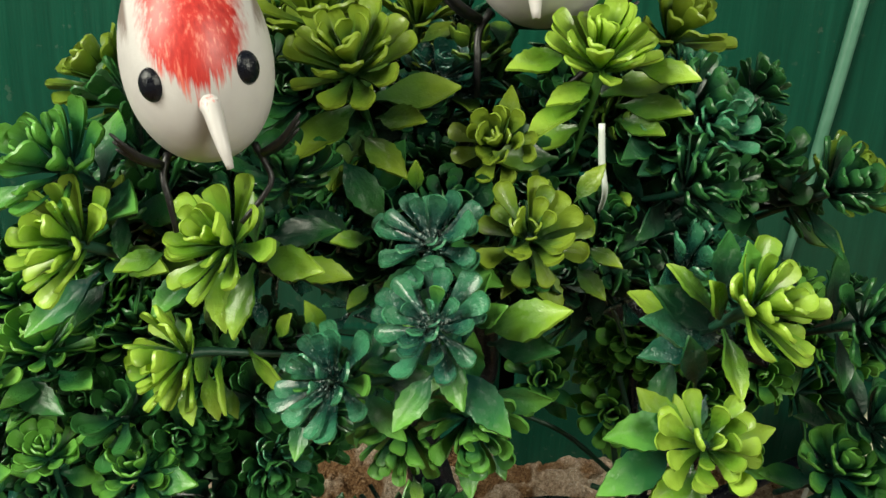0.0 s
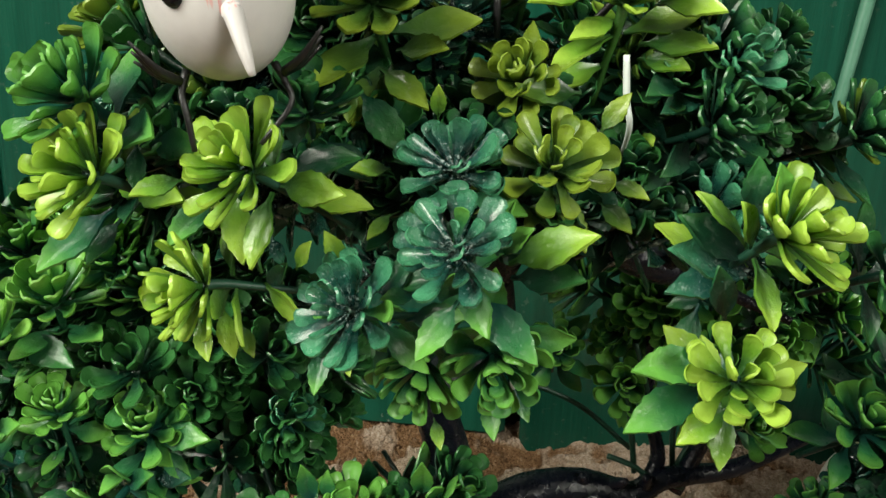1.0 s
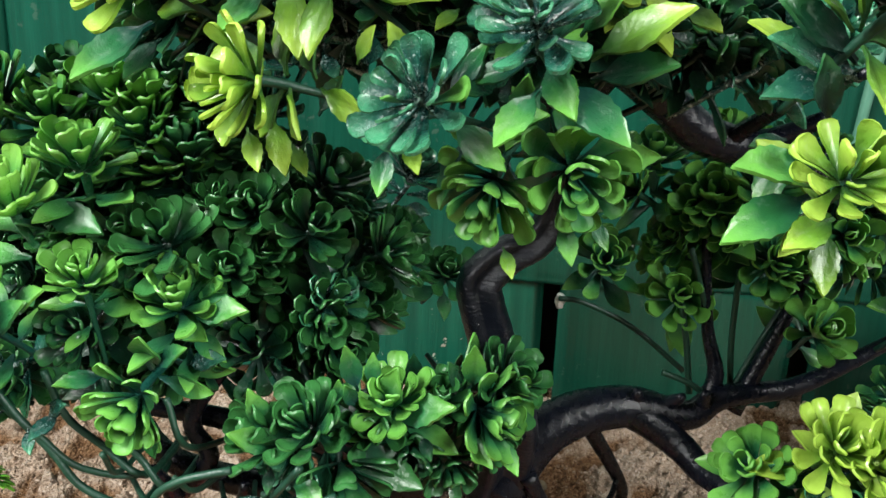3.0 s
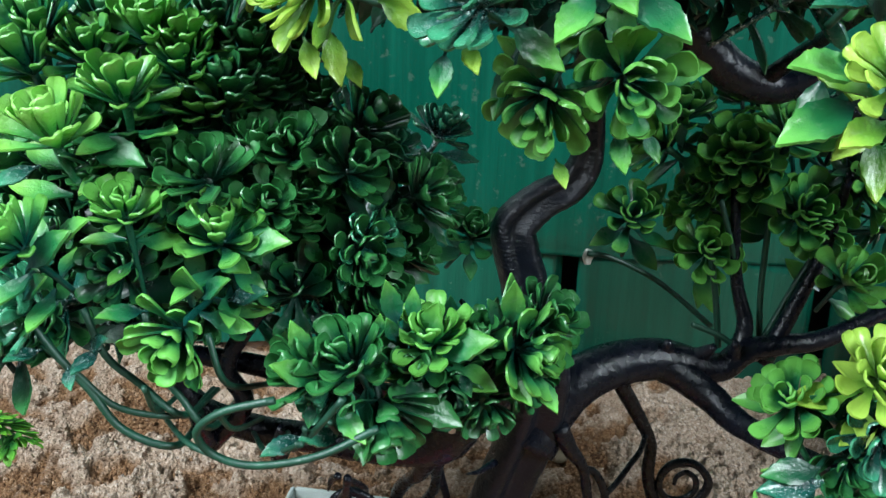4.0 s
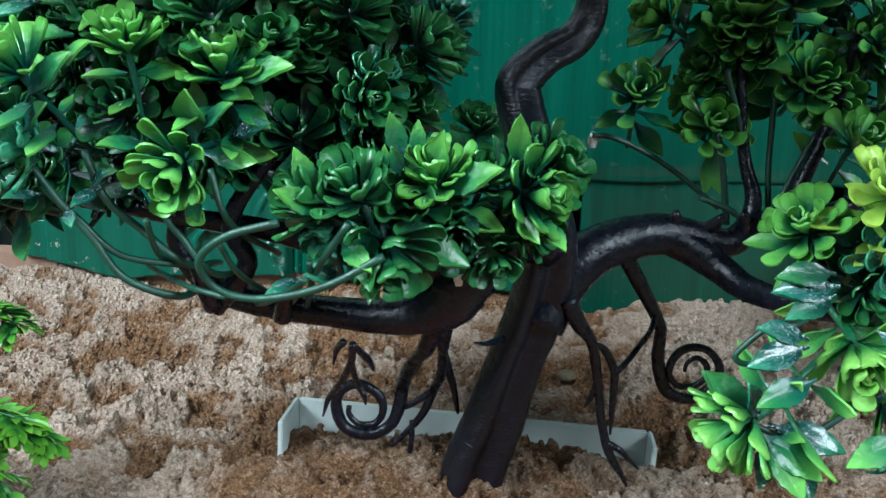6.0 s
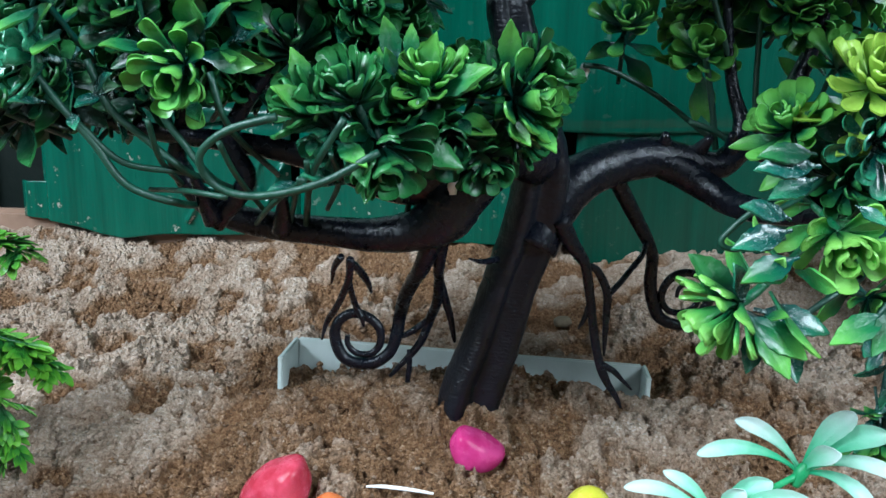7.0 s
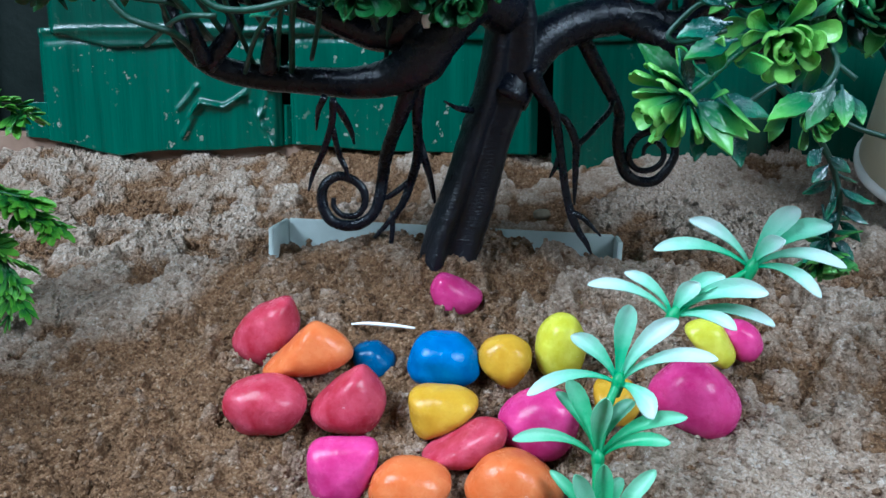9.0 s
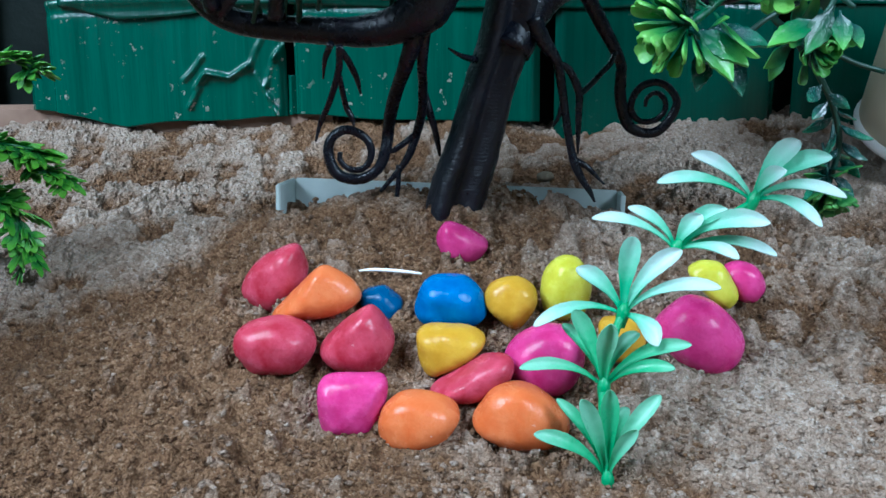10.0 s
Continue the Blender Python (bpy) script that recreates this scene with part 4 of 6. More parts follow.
for k, (at, way, mat, size) in enumerate(itertools.chain(crown, left_pad, inner_pad, front_pad, right_pad, right_front)):
    rosette(tree, at, way, mat, size, 200 + k)


def loose_leaf(foot, tip, mat):
    """A single pointed leaf from its foot to its tip, its face turned up and to the front."""
    way = Vector(tip) - Vector(foot)
    x = way.normalized()
    y = Vector((0, -0.75, 0.65)).cross(x).normalized()
    m = Matrix((x, y, x.cross(y))).transposed().to_4x4()
    return part("leaf", shared_leaf("pointed", len(tree.children) % 3, mat), tree, "", Matrix.Translation(foot) @ m @ Matrix.Scale(way.length / 0.0205, 4))


# single leaves of the right sprig
loose_leaf((0.1790, 0.3909, 0.3071), (0.1622, 0.3802, 0.3285), MID)
loose_leaf((0.1800, 0.3889, 0.3091), (0.1741, 0.3787, 0.3252), DARK)
loose_leaf((0.1780, 0.3839, 0.3071), (0.2000, 0.3740, 0.2970), FRESH)
loose_leaf((0.1800, 0.3819, 0.3071), (0.1940, 0.3720, 0.2890), FRESH)
loose_leaf((0.1850, 0.3810, 0.3070), (0.1890, 0.3710, 0.3110), FRESH)
loose_leaf((0.1840, 0.3909, 0.3071), (0.2080, 0.3810, 0.3050), DARK)
loose_leaf((0.1890, 0.3959, 0.3031), (0.1830, 0.3860, 0.2850), DARK)
loose_leaf((0.1970, 0.3960, 0.2980), (0.2010, 0.3860, 0.2820), DARK)
loose_leaf((0.1990, 0.3856, 0.3651), (0.1801, 0.3749, 0.3683), MID)
loose_leaf((0.2000, 0.3837, 0.3611), (0.1781, 0.3731, 0.3633), DARK)
loose_leaf((0.2020, 0.3907, 0.3561), (0.1841, 0.3803, 0.3512), DARK)
loose_leaf((0.1920, 0.3837, 0.3421), (0.1761, 0.3733, 0.3503), DARK)
loose_leaf((0.1950, 0.3907, 0.3371), (0.1741, 0.3804, 0.3343), DARK)
loose_leaf((0.1940, 0.3779, 0.3300), (0.1740, 0.3679, 0.3241), FRESH)
loose_leaf((0.2280, 0.3810, 0.3100), (0.2080, 0.3710, 0.3040), FRESH)
loose_leaf((0.2330, 0.3810, 0.3150), (0.2210, 0.3710, 0.2990), MID)
loose_leaf((0.2340, 0.3780, 0.3130), (0.2330, 0.3680, 0.2990), FRESH)
loose_leaf((0.2380, 0.3780, 0.3090), (0.2400, 0.3680, 0.3010), FRESH)
loose_leaf((0.2270, 0.3760, 0.3550), (0.2330, 0.3660, 0.3430), FRESH)
loose_leaf((0.2100, 0.3759, 0.3490), (0.2160, 0.3660, 0.3450), DARK)
loose_leaf((0.2210, 0.3810, 0.3370), (0.2260, 0.3710, 0.3450), FRESH)
# single leaves of the crown, foot and tip
for foot, tip, mat in (
    ((0.0490, 0.3750, 0.5490), (0.0710, 0.3650, 0.5580), MID),
    ((0.0500, 0.3850, 0.5520), (0.0520, 0.3800, 0.5710), MID),
    ((0.0530, 0.3900, 0.5530), (0.0570, 0.3850, 0.5660), LIME),
    ((0.1960, 0.3750, 0.5280), (0.1750, 0.3650, 0.5450), MID),
    ((0.1990, 0.3780, 0.5230), (0.1720, 0.3650, 0.5350), DARK),
    ((0.1980, 0.3800, 0.5240), (0.1730, 0.3700, 0.5220), DARK),
    ((0.1940, 0.3750, 0.5400), (0.1930, 0.3700, 0.5600), MID),
    ((0.2000, 0.3650, 0.5430), (0.1960, 0.3600, 0.5610), FRESH),
    ((0.1920, 0.3650, 0.5360), (0.1890, 0.3500, 0.5510), LIME),
    ((0.1890, 0.3700, 0.5100), (0.1850, 0.3620, 0.5280), MID),
    ((0.1860, 0.3650, 0.4990), (0.1620, 0.3500, 0.5020), FRESH),
    ((0.1850, 0.3650, 0.4910), (0.1620, 0.3480, 0.4850), FRESH),
    ((0.1910, 0.3600, 0.4860), (0.1760, 0.3450, 0.4830), LIME),
    ((0.1070, 0.3520, 0.5180), (0.0970, 0.3380, 0.5060), FRESH),
):
    loose_leaf(foot, tip, mat)
for foot, tip, mat in (
    ((0.1120, 0.3520, 0.5200), (0.1290, 0.3350, 0.5110), FRESH),
    ((0.1210, 0.3650, 0.5260), (0.1410, 0.3500, 0.5420), LIME),
    ((0.1220, 0.3700, 0.5200), (0.1410, 0.3550, 0.5270), MID),
    ((0.1170, 0.3550, 0.5320), (0.1230, 0.3450, 0.5430), FRESH),
    ((0.0940, 0.3600, 0.5160), (0.0860, 0.3500, 0.5190), FRESH),
    ((0.0310, 0.3650, 0.5430), (0.0210, 0.3500, 0.5310), FRESH),
    ((0.0360, 0.3650, 0.5450), (0.0410, 0.3520, 0.5270), LIME),
    ((0.0240, 0.3580, 0.5480), (0.0140, 0.3450, 0.5480), LIME),
    ((-0.0100, 0.3800, 0.5310), (-0.0260, 0.3600, 0.5170), FRESH),
    ((-0.0100, 0.3850, 0.5260), (-0.0160, 0.3700, 0.5180), MID),
    ((-0.0130, 0.3750, 0.5520), (-0.0130, 0.3700, 0.5700), FRESH),
    ((-0.0070, 0.3780, 0.5470), (-0.0020, 0.3700, 0.5600), FRESH),
    ((0.0020, 0.3750, 0.5550), (0.0040, 0.3650, 0.5430), MID),
    ((0.0260, 0.3550, 0.5290), (0.0320, 0.3500, 0.5190), LIME),
):
    loose_leaf(foot, tip, mat)
for foot, tip, mat in (
    ((0.0250, 0.3600, 0.5030), (0.0300, 0.3520, 0.4930), LIME),
    ((0.0310, 0.3650, 0.5060), (0.0360, 0.3570, 0.4920), LIME),
    ((0.0350, 0.3700, 0.4980), (0.0410, 0.3620, 0.4910), LIME),
    ((0.0670, 0.3520, 0.5010), (0.0660, 0.3420, 0.4900), FRESH),
    ((0.0720, 0.3520, 0.5030), (0.0760, 0.3420, 0.4980), LIME),
    ((0.0570, 0.3580, 0.5220), (0.0610, 0.3520, 0.5320), LIME),
    ((0.0710, 0.3650, 0.5200), (0.0660, 0.3600, 0.5330), LIME),
    ((0.0840, 0.3700, 0.5380), (0.0790, 0.3600, 0.5350), LIME),
    ((0.0830, 0.3750, 0.5510), (0.0740, 0.3650, 0.5540), LIME),
    ((0.0970, 0.3750, 0.5670), (0.0970, 0.3700, 0.5770), LIME),
    ((0.1470, 0.3900, 0.5630), (0.1530, 0.3850, 0.5760), OLIVE),
    ((0.1520, 0.3900, 0.5480), (0.1620, 0.3800, 0.5470), OLIVE),
    ((0.1490, 0.3900, 0.5410), (0.1580, 0.3780, 0.5360), OLIVE),
    ((0.1310, 0.3850, 0.5420), (0.1260, 0.3750, 0.5360), OLIVE),
):
    loose_leaf(foot, tip, mat)
for foot, tip, mat in (
    ((0.1250, 0.4000, 0.5710), (0.1210, 0.3950, 0.5770), OLIVE),
    ((0.1170, 0.3700, 0.4790), (0.1200, 0.3600, 0.4690), FRESH),
    ((0.1260, 0.3750, 0.4790), (0.1310, 0.3680, 0.4720), FRESH),
    ((0.1000, 0.3680, 0.4700), (0.1030, 0.3600, 0.4640), LIME),
    ((0.0860, 0.3750, 0.4980), (0.0850, 0.3700, 0.4880), OLIVE),
    ((0.0420, 0.3850, 0.5230), (0.0470, 0.3750, 0.5190), DARK),
    ((0.0320, 0.3850, 0.5200), (0.0280, 0.3720, 0.5210), DARK),
):
    loose_leaf(foot, tip, mat)
# leaves under the top rosettes
for foot, tip, mat in (
    ((0.0410, 0.3800, 0.5050), (0.0480, 0.3750, 0.5170), MID),
    ((0.0790, 0.4000, 0.5810), (0.0760, 0.3950, 0.5680), OLIVE),
    ((0.0750, 0.4000, 0.5790), (0.0910, 0.3850, 0.5720), OLIVE),
    ((0.0800, 0.4000, 0.5850), (0.0960, 0.3850, 0.5890), OLIVE),
    ((0.0690, 0.3950, 0.5720), (0.0850, 0.3800, 0.5590), MID),
    ((0.0650, 0.3950, 0.5770), (0.0670, 0.3850, 0.5650), OLIVE),
    ((0.1440, 0.4250, 0.6060), (0.1240, 0.4100, 0.6040), LIME),
    ((0.1660, 0.4250, 0.6030), (0.1830, 0.4100, 0.6060), LIME),
    ((0.1620, 0.4300, 0.5890), (0.1830, 0.4150, 0.5930), LIME),
    ((0.1620, 0.4300, 0.5840), (0.1760, 0.4150, 0.5840), LIME),
    ((0.1530, 0.4250, 0.5970), (0.1390, 0.4100, 0.5950), LIME),
    ((0.1420, 0.4100, 0.5730), (0.1220, 0.3950, 0.5770), OLIVE),
):
    loose_leaf(foot, tip, mat)
# leaves of the left and front bunches
for foot, tip, mat in (
    ((0.1670, 0.4300, 0.5580), (0.1690, 0.4200, 0.5560), LIME),
    ((-0.1030, 0.4200, 0.4640), (-0.1080, 0.4000, 0.4660), FRESH),
    ((-0.0770, 0.4250, 0.4600), (-0.0510, 0.4100, 0.4580), MID),
    ((-0.0750, 0.4250, 0.4510), (-0.0780, 0.4100, 0.4580), MID),
    ((-0.0930, 0.4200, 0.4510), (-0.1040, 0.4050, 0.4480), DARK),
    ((-0.0380, 0.4450, 0.4580), (-0.0370, 0.4350, 0.4480), FRESH),
    ((-0.0310, 0.4500, 0.4600), (-0.0250, 0.4400, 0.4510), MID),
    ((-0.0200, 0.4200, 0.4230), (0.0020, 0.4050, 0.4330), FRESH),
    ((-0.0250, 0.4200, 0.4180), (-0.0100, 0.4050, 0.4200), FRESH),
    ((-0.0530, 0.4250, 0.4300), (-0.0390, 0.4150, 0.4390), MID),
    ((-0.0910, 0.4000, 0.4140), (-0.0750, 0.3900, 0.4330), FRESH),
    ((-0.0820, 0.4050, 0.4240), (-0.0670, 0.3950, 0.4370), FRESH),
    ((-0.0970, 0.4050, 0.4010), (-0.0830, 0.3950, 0.4140), FRESH),
    ((-0.0490, 0.4100, 0.3980), (-0.0590, 0.3950, 0.4030), FRESH),
):
    loose_leaf(foot, tip, mat)
for foot, tip, mat in (
    ((-0.0290, 0.4100, 0.4040), (-0.0170, 0.4000, 0.4160), FRESH),
    ((-0.0340, 0.4100, 0.3780), (-0.0270, 0.3980, 0.3730), MID),
    ((-0.0210, 0.4200, 0.4010), (-0.0070, 0.4100, 0.4100), DARK),
    ((-0.0690, 0.4100, 0.3810), (-0.0730, 0.3950, 0.3790), DARK),
    ((-0.0960, 0.4150, 0.3770), (-0.1020, 0.4000, 0.3790), DARK),
    ((-0.0740, 0.4100, 0.3800), (-0.0660, 0.4000, 0.3900), DARK),
    ((-0.0830, 0.4100, 0.3730), (-0.0780, 0.4000, 0.3690), DARK),
    ((0.0460, 0.4250, 0.3920), (0.0420, 0.4200, 0.4110), FRESH),
    ((0.0520, 0.4250, 0.3940), (0.0520, 0.4200, 0.4080), FRESH),
    ((0.0400, 0.4200, 0.3880), (0.0400, 0.4150, 0.3990), FRESH),
    ((0.0460, 0.4200, 0.3880), (0.0440, 0.4120, 0.3990), FRESH),
    ((0.0590, 0.4300, 0.3800), (0.0780, 0.4120, 0.3960), FRESH),
    ((0.0570, 0.4300, 0.3820), (0.0600, 0.4150, 0.4030), FRESH),
    ((0.0710, 0.4300, 0.3730), (0.0760, 0.4200, 0.3680), MID),
):
    loose_leaf(foot, tip, mat)
for foot, tip, mat in (
    ((0.0150, 0.4100, 0.3790), (0.0110, 0.4000, 0.3970), FRESH),
    ((0.0190, 0.4100, 0.3730), (0.0070, 0.3950, 0.3860), FRESH),
    ((0.0910, 0.4400, 0.3900), (0.0910, 0.4300, 0.4100), FRESH),
    ((0.0880, 0.4400, 0.3880), (0.0840, 0.4300, 0.4020), MID),
    ((0.1020, 0.4400, 0.3690), (0.1100, 0.4250, 0.3630), FRESH),
    ((0.0890, 0.4350, 0.3730), (0.1000, 0.4250, 0.3640), FRESH),
    ((0.0370, 0.4250, 0.3680), (0.0720, 0.4150, 0.3600), MID),
    ((0.0240, 0.4100, 0.3640), (0.0370, 0.3950, 0.3590), FRESH),
    ((0.0150, 0.4100, 0.3650), (0.0160, 0.4000, 0.3600), MID),
    ((0.0100, 0.4200, 0.3450), (-0.0020, 0.4050, 0.3460), DARK),
    ((0.0250, 0.4200, 0.3460), (0.0140, 0.4050, 0.3530), DARK),
    ((0.1930, 0.4200, 0.4970), (0.1850, 0.4100, 0.4770), FRESH),
    ((0.1940, 0.4200, 0.5000), (0.1820, 0.4100, 0.5010), MID),
    ((0.2070, 0.4200, 0.4820), (0.2010, 0.4100, 0.4720), FRESH),
):
    loose_leaf(foot, tip, mat)


def fill_pad(centre, radii, count, lime, seed, low=-0.75, light=FRESH):
    """The mass of rosettes behind, scattered over a flattened crown; the ones in front are parts, the rest is joined."""
    r = random.Random(seed)
    made, rest = 0, {m.name: [] for m in (LIME, MID, DARK, OLIVE, FRESH)}
    while made < count:
        d = Vector((r.gauss(0, 1), r.gauss(0, 1), r.gauss(0, 1))).normalized()
        if d.z < low:
            continue
        s = r.uniform(0.3, 1.0) ** 0.6
        at = Vector(centre) + Vector([s * a * b for a, b in zip(d, radii)])
        way = Vector((d.x * 0.8, d.y * 0.8 - 0.15, d.z * 0.7 + 0.5)) + Vector([r.uniform(-0.4, 0.4) for _ in range(3)])
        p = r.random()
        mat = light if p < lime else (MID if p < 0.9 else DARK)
        size, pick = r.uniform(0.8, 1.15), r.randrange(1000)
        made += 1
        if abs(at.x - 0.157) < 0.022 and at.y < 0.425 and 0.54 < at.z < 0.605:
            continue  # a gap in the leaves round the bare stub
        if s > 0.85 and d.y < 0.1:
            rosette(tree, at, way, mat, size, pick, False)
        else:
            v, f, t = COARSE_DATA[pick % 4]
            # joined rosettes are darkened, which puts the crown's inner shade into their colour
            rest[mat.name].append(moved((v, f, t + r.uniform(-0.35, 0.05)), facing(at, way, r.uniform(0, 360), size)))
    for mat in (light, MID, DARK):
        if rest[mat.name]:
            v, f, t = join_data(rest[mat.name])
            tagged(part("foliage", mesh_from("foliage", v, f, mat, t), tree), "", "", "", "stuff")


# each pad's share of light leaves also follows how brightly it is lit
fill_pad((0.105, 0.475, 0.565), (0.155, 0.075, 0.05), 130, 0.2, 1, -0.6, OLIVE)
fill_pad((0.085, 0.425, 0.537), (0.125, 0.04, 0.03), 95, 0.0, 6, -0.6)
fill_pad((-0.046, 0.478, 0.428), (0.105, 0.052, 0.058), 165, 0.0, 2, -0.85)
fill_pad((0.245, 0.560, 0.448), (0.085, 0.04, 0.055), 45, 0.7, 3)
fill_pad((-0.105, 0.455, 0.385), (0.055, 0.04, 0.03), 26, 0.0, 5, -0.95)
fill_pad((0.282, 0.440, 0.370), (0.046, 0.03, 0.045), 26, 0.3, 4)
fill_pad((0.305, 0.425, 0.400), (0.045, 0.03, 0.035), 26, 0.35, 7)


def twig(points, radius=0.0016):
    return part("twig", tube("twig", [(*p, 0.88 * radius) for p in points], STEM, sides=7, steps=6), tree)


twig([(-0.0536, 0.4760, 0.3274), (-0.0446, 0.4223, 0.3353), (-0.0652, 0.4166, 0.3435), (-0.0775, 0.4152, 0.3607), (-0.0910, 0.4145, 0.3766), (-0.1055, 0.4160, 0.3952)], 0.0019)
twig([(-0.0469, 0.4760, 0.3365), (-0.0428, 0.4251, 0.3480), (-0.0667, 0.4173, 0.3528), (-0.0822, 0.4147, 0.3678), (-0.0960, 0.4147, 0.3794)])
twig([(-0.0491, 0.4760, 0.3365), (-0.0417, 0.4219, 0.3491), (-0.0580, 0.4186, 0.3633), (-0.0717, 0.4181, 0.3752), (-0.0800, 0.4191, 0.3940)], 0.0018)
twig([(-0.0362, 0.4760, 0.3331), (-0.0289, 0.4172, 0.3470), (-0.0390, 0.4133, 0.3615), (-0.0476, 0.4124, 0.3746), (-0.0520, 0.4132, 0.3965)], 0.0017)
twig([(0.0062, 0.3893, 0.3743), (-0.0132, 0.3885, 0.3685), (-0.0243, 0.3911, 0.3584), (-0.0199, 0.3957, 0.3470), (-0.0039, 0.3960, 0.3435), (0.0207, 0.3969, 0.3491), (0.0429, 0.3990, 0.3612)], 0.0018)
twig([(-0.0184, 0.4760, 0.3419), (-0.0200, 0.4148, 0.3676), (-0.0263, 0.4113, 0.3898)])
twig([(-0.0055, 0.4760, 0.3157), (0.0142, 0.4101, 0.3504), (0.0301, 0.3961, 0.3736)], 0.0016)
twig([(0.0441, 0.4760, 0.3255), (0.0527, 0.4423, 0.3535), (0.0628, 0.4267, 0.3786)], 0.0016)
twig([(0.0604, 0.4760, 0.3317), (0.0744, 0.4507, 0.3536), (0.0884, 0.4374, 0.3737)], 0.0016)
twig([(0.1827, 0.5231, 0.3682), (0.1966, 0.5236, 0.3631), (0.2086, 0.5237, 0.3561), (0.2247, 0.5236, 0.3520)], 0.0018)
twig([(0.1997, 0.5336, 0.3531), (0.1955, 0.5337, 0.3791), (0.1906, 0.5335, 0.4011)], 0.0019)
twig([(0.2097, 0.5336, 0.3510), (0.2075, 0.5339, 0.3851), (0.2006, 0.5336, 0.4061), (0.1919, 0.5327, 0.4309)], 0.0017)
twig([(0.2207, 0.5336, 0.3510), (0.2175, 0.5339, 0.3831), (0.2167, 0.5334, 0.4210)], 0.0018)
twig([(0.2206, 0.5337, 0.3561), (0.2325, 0.5338, 0.3861), (0.2458, 0.5331, 0.4159)], 0.0019)
twig([(0.1987, 0.5486, 0.3590), (0.1708, 0.5528, 0.3800), (0.1445, 0.5489, 0.3934), (0.1300, 0.5479, 0.3957)], 0.0017)
twig([(0.2149, 0.4200, 0.3522), (0.1911, 0.3914, 0.3452), (0.1821, 0.3909, 0.3444), (0.1732, 0.3907, 0.3366), (0.1702, 0.3908, 0.3316), (0.1761, 0.3912, 0.3294), (0.1930, 0.3917, 0.3341)], 0.0013)
twig([(0.1790, 0.3919, 0.3061), (0.1960, 0.3920, 0.3010), (0.2100, 0.3920, 0.3110), (0.2250, 0.4000, 0.3180)], 0.0014)
twig([(0.2260, 0.3920, 0.3010), (0.2320, 0.3920, 0.3100), (0.2370, 0.3920, 0.3210), (0.2350, 0.4050, 0.3350)], 0.0014)
twig([(0.2370, 0.3920, 0.3210), (0.2440, 0.3900, 0.3150)], 0.0013)
# thin stalks between the low branch and the leaves
twig([(-0.0131, 0.4760, 0.3178), (0.0039, 0.4213, 0.3380), (0.0105, 0.4045, 0.3495)], 0.0014)
twig([(-0.0044, 0.4760, 0.3191), (0.0097, 0.4217, 0.3410), (0.0137, 0.4035, 0.3567)], 0.0014)
twig([(0.0055, 0.4760, 0.3259), (0.0222, 0.4228, 0.3461), (0.0230, 0.4047, 0.3595)], 0.0014)
twig([(-0.0306, 0.4760, 0.3165), (-0.0057, 0.4199, 0.3360), (0.0123, 0.4049, 0.3494)], 0.0014)
twig([(-0.0249, 0.4760, 0.3233), (-0.0181, 0.4156, 0.3480), (-0.0192, 0.3985, 0.3635)], 0.0014)
twig([(-0.0642, 0.4760, 0.3346), (-0.0493, 0.4143, 0.3542), (-0.0467, 0.3979, 0.3716)], 0.0014)
twig([(-0.0819, 0.4760, 0.3331), (-0.0401, 0.4159, 0.3418), (-0.0183, 0.4016, 0.3418)], 0.0014)
# the sprig that hangs down at the right
hang = [(0.222, 0.428, 0.316), (0.240, 0.435, 0.300), (0.252, 0.440, 0.285), (0.260, 0.443, 0.270), (0.263, 0.444, 0.255), (0.260, 0.445, 0.238)]
twig(hang, 0.0017)
twig([(0.2350, 0.4301, 0.3050), (0.2490, 0.4301, 0.3000), (0.2620, 0.4300, 0.2940), (0.2750, 0.4300, 0.2900)], 0.0014)
for k in range(14):
    a = Vector(hang[2 + k // 4]).lerp(Vector(hang[min(3 + k // 4, 5)]), (k % 4) / 4)
    side = 1 if k % 2 else -1
    m = facing(a, (side * rnd.uniform(0.5, 0.9), rnd.uniform(-0.5, 0.2), -0.55), 0, rnd.uniform(0.6, 0.85)) @ pose(0, 0, 0, 0, -90, 0) @ pose(0, 0, 0, rnd.uniform(0, 360), 0, 0)
    part("leaf", shared_leaf("pointed", k % 3, DARK), tree, "", m)


rosette(tree, (0.258, 0.438, 0.236), (0.05, -0.35, -0.9), FRESH, 0.55, 12)


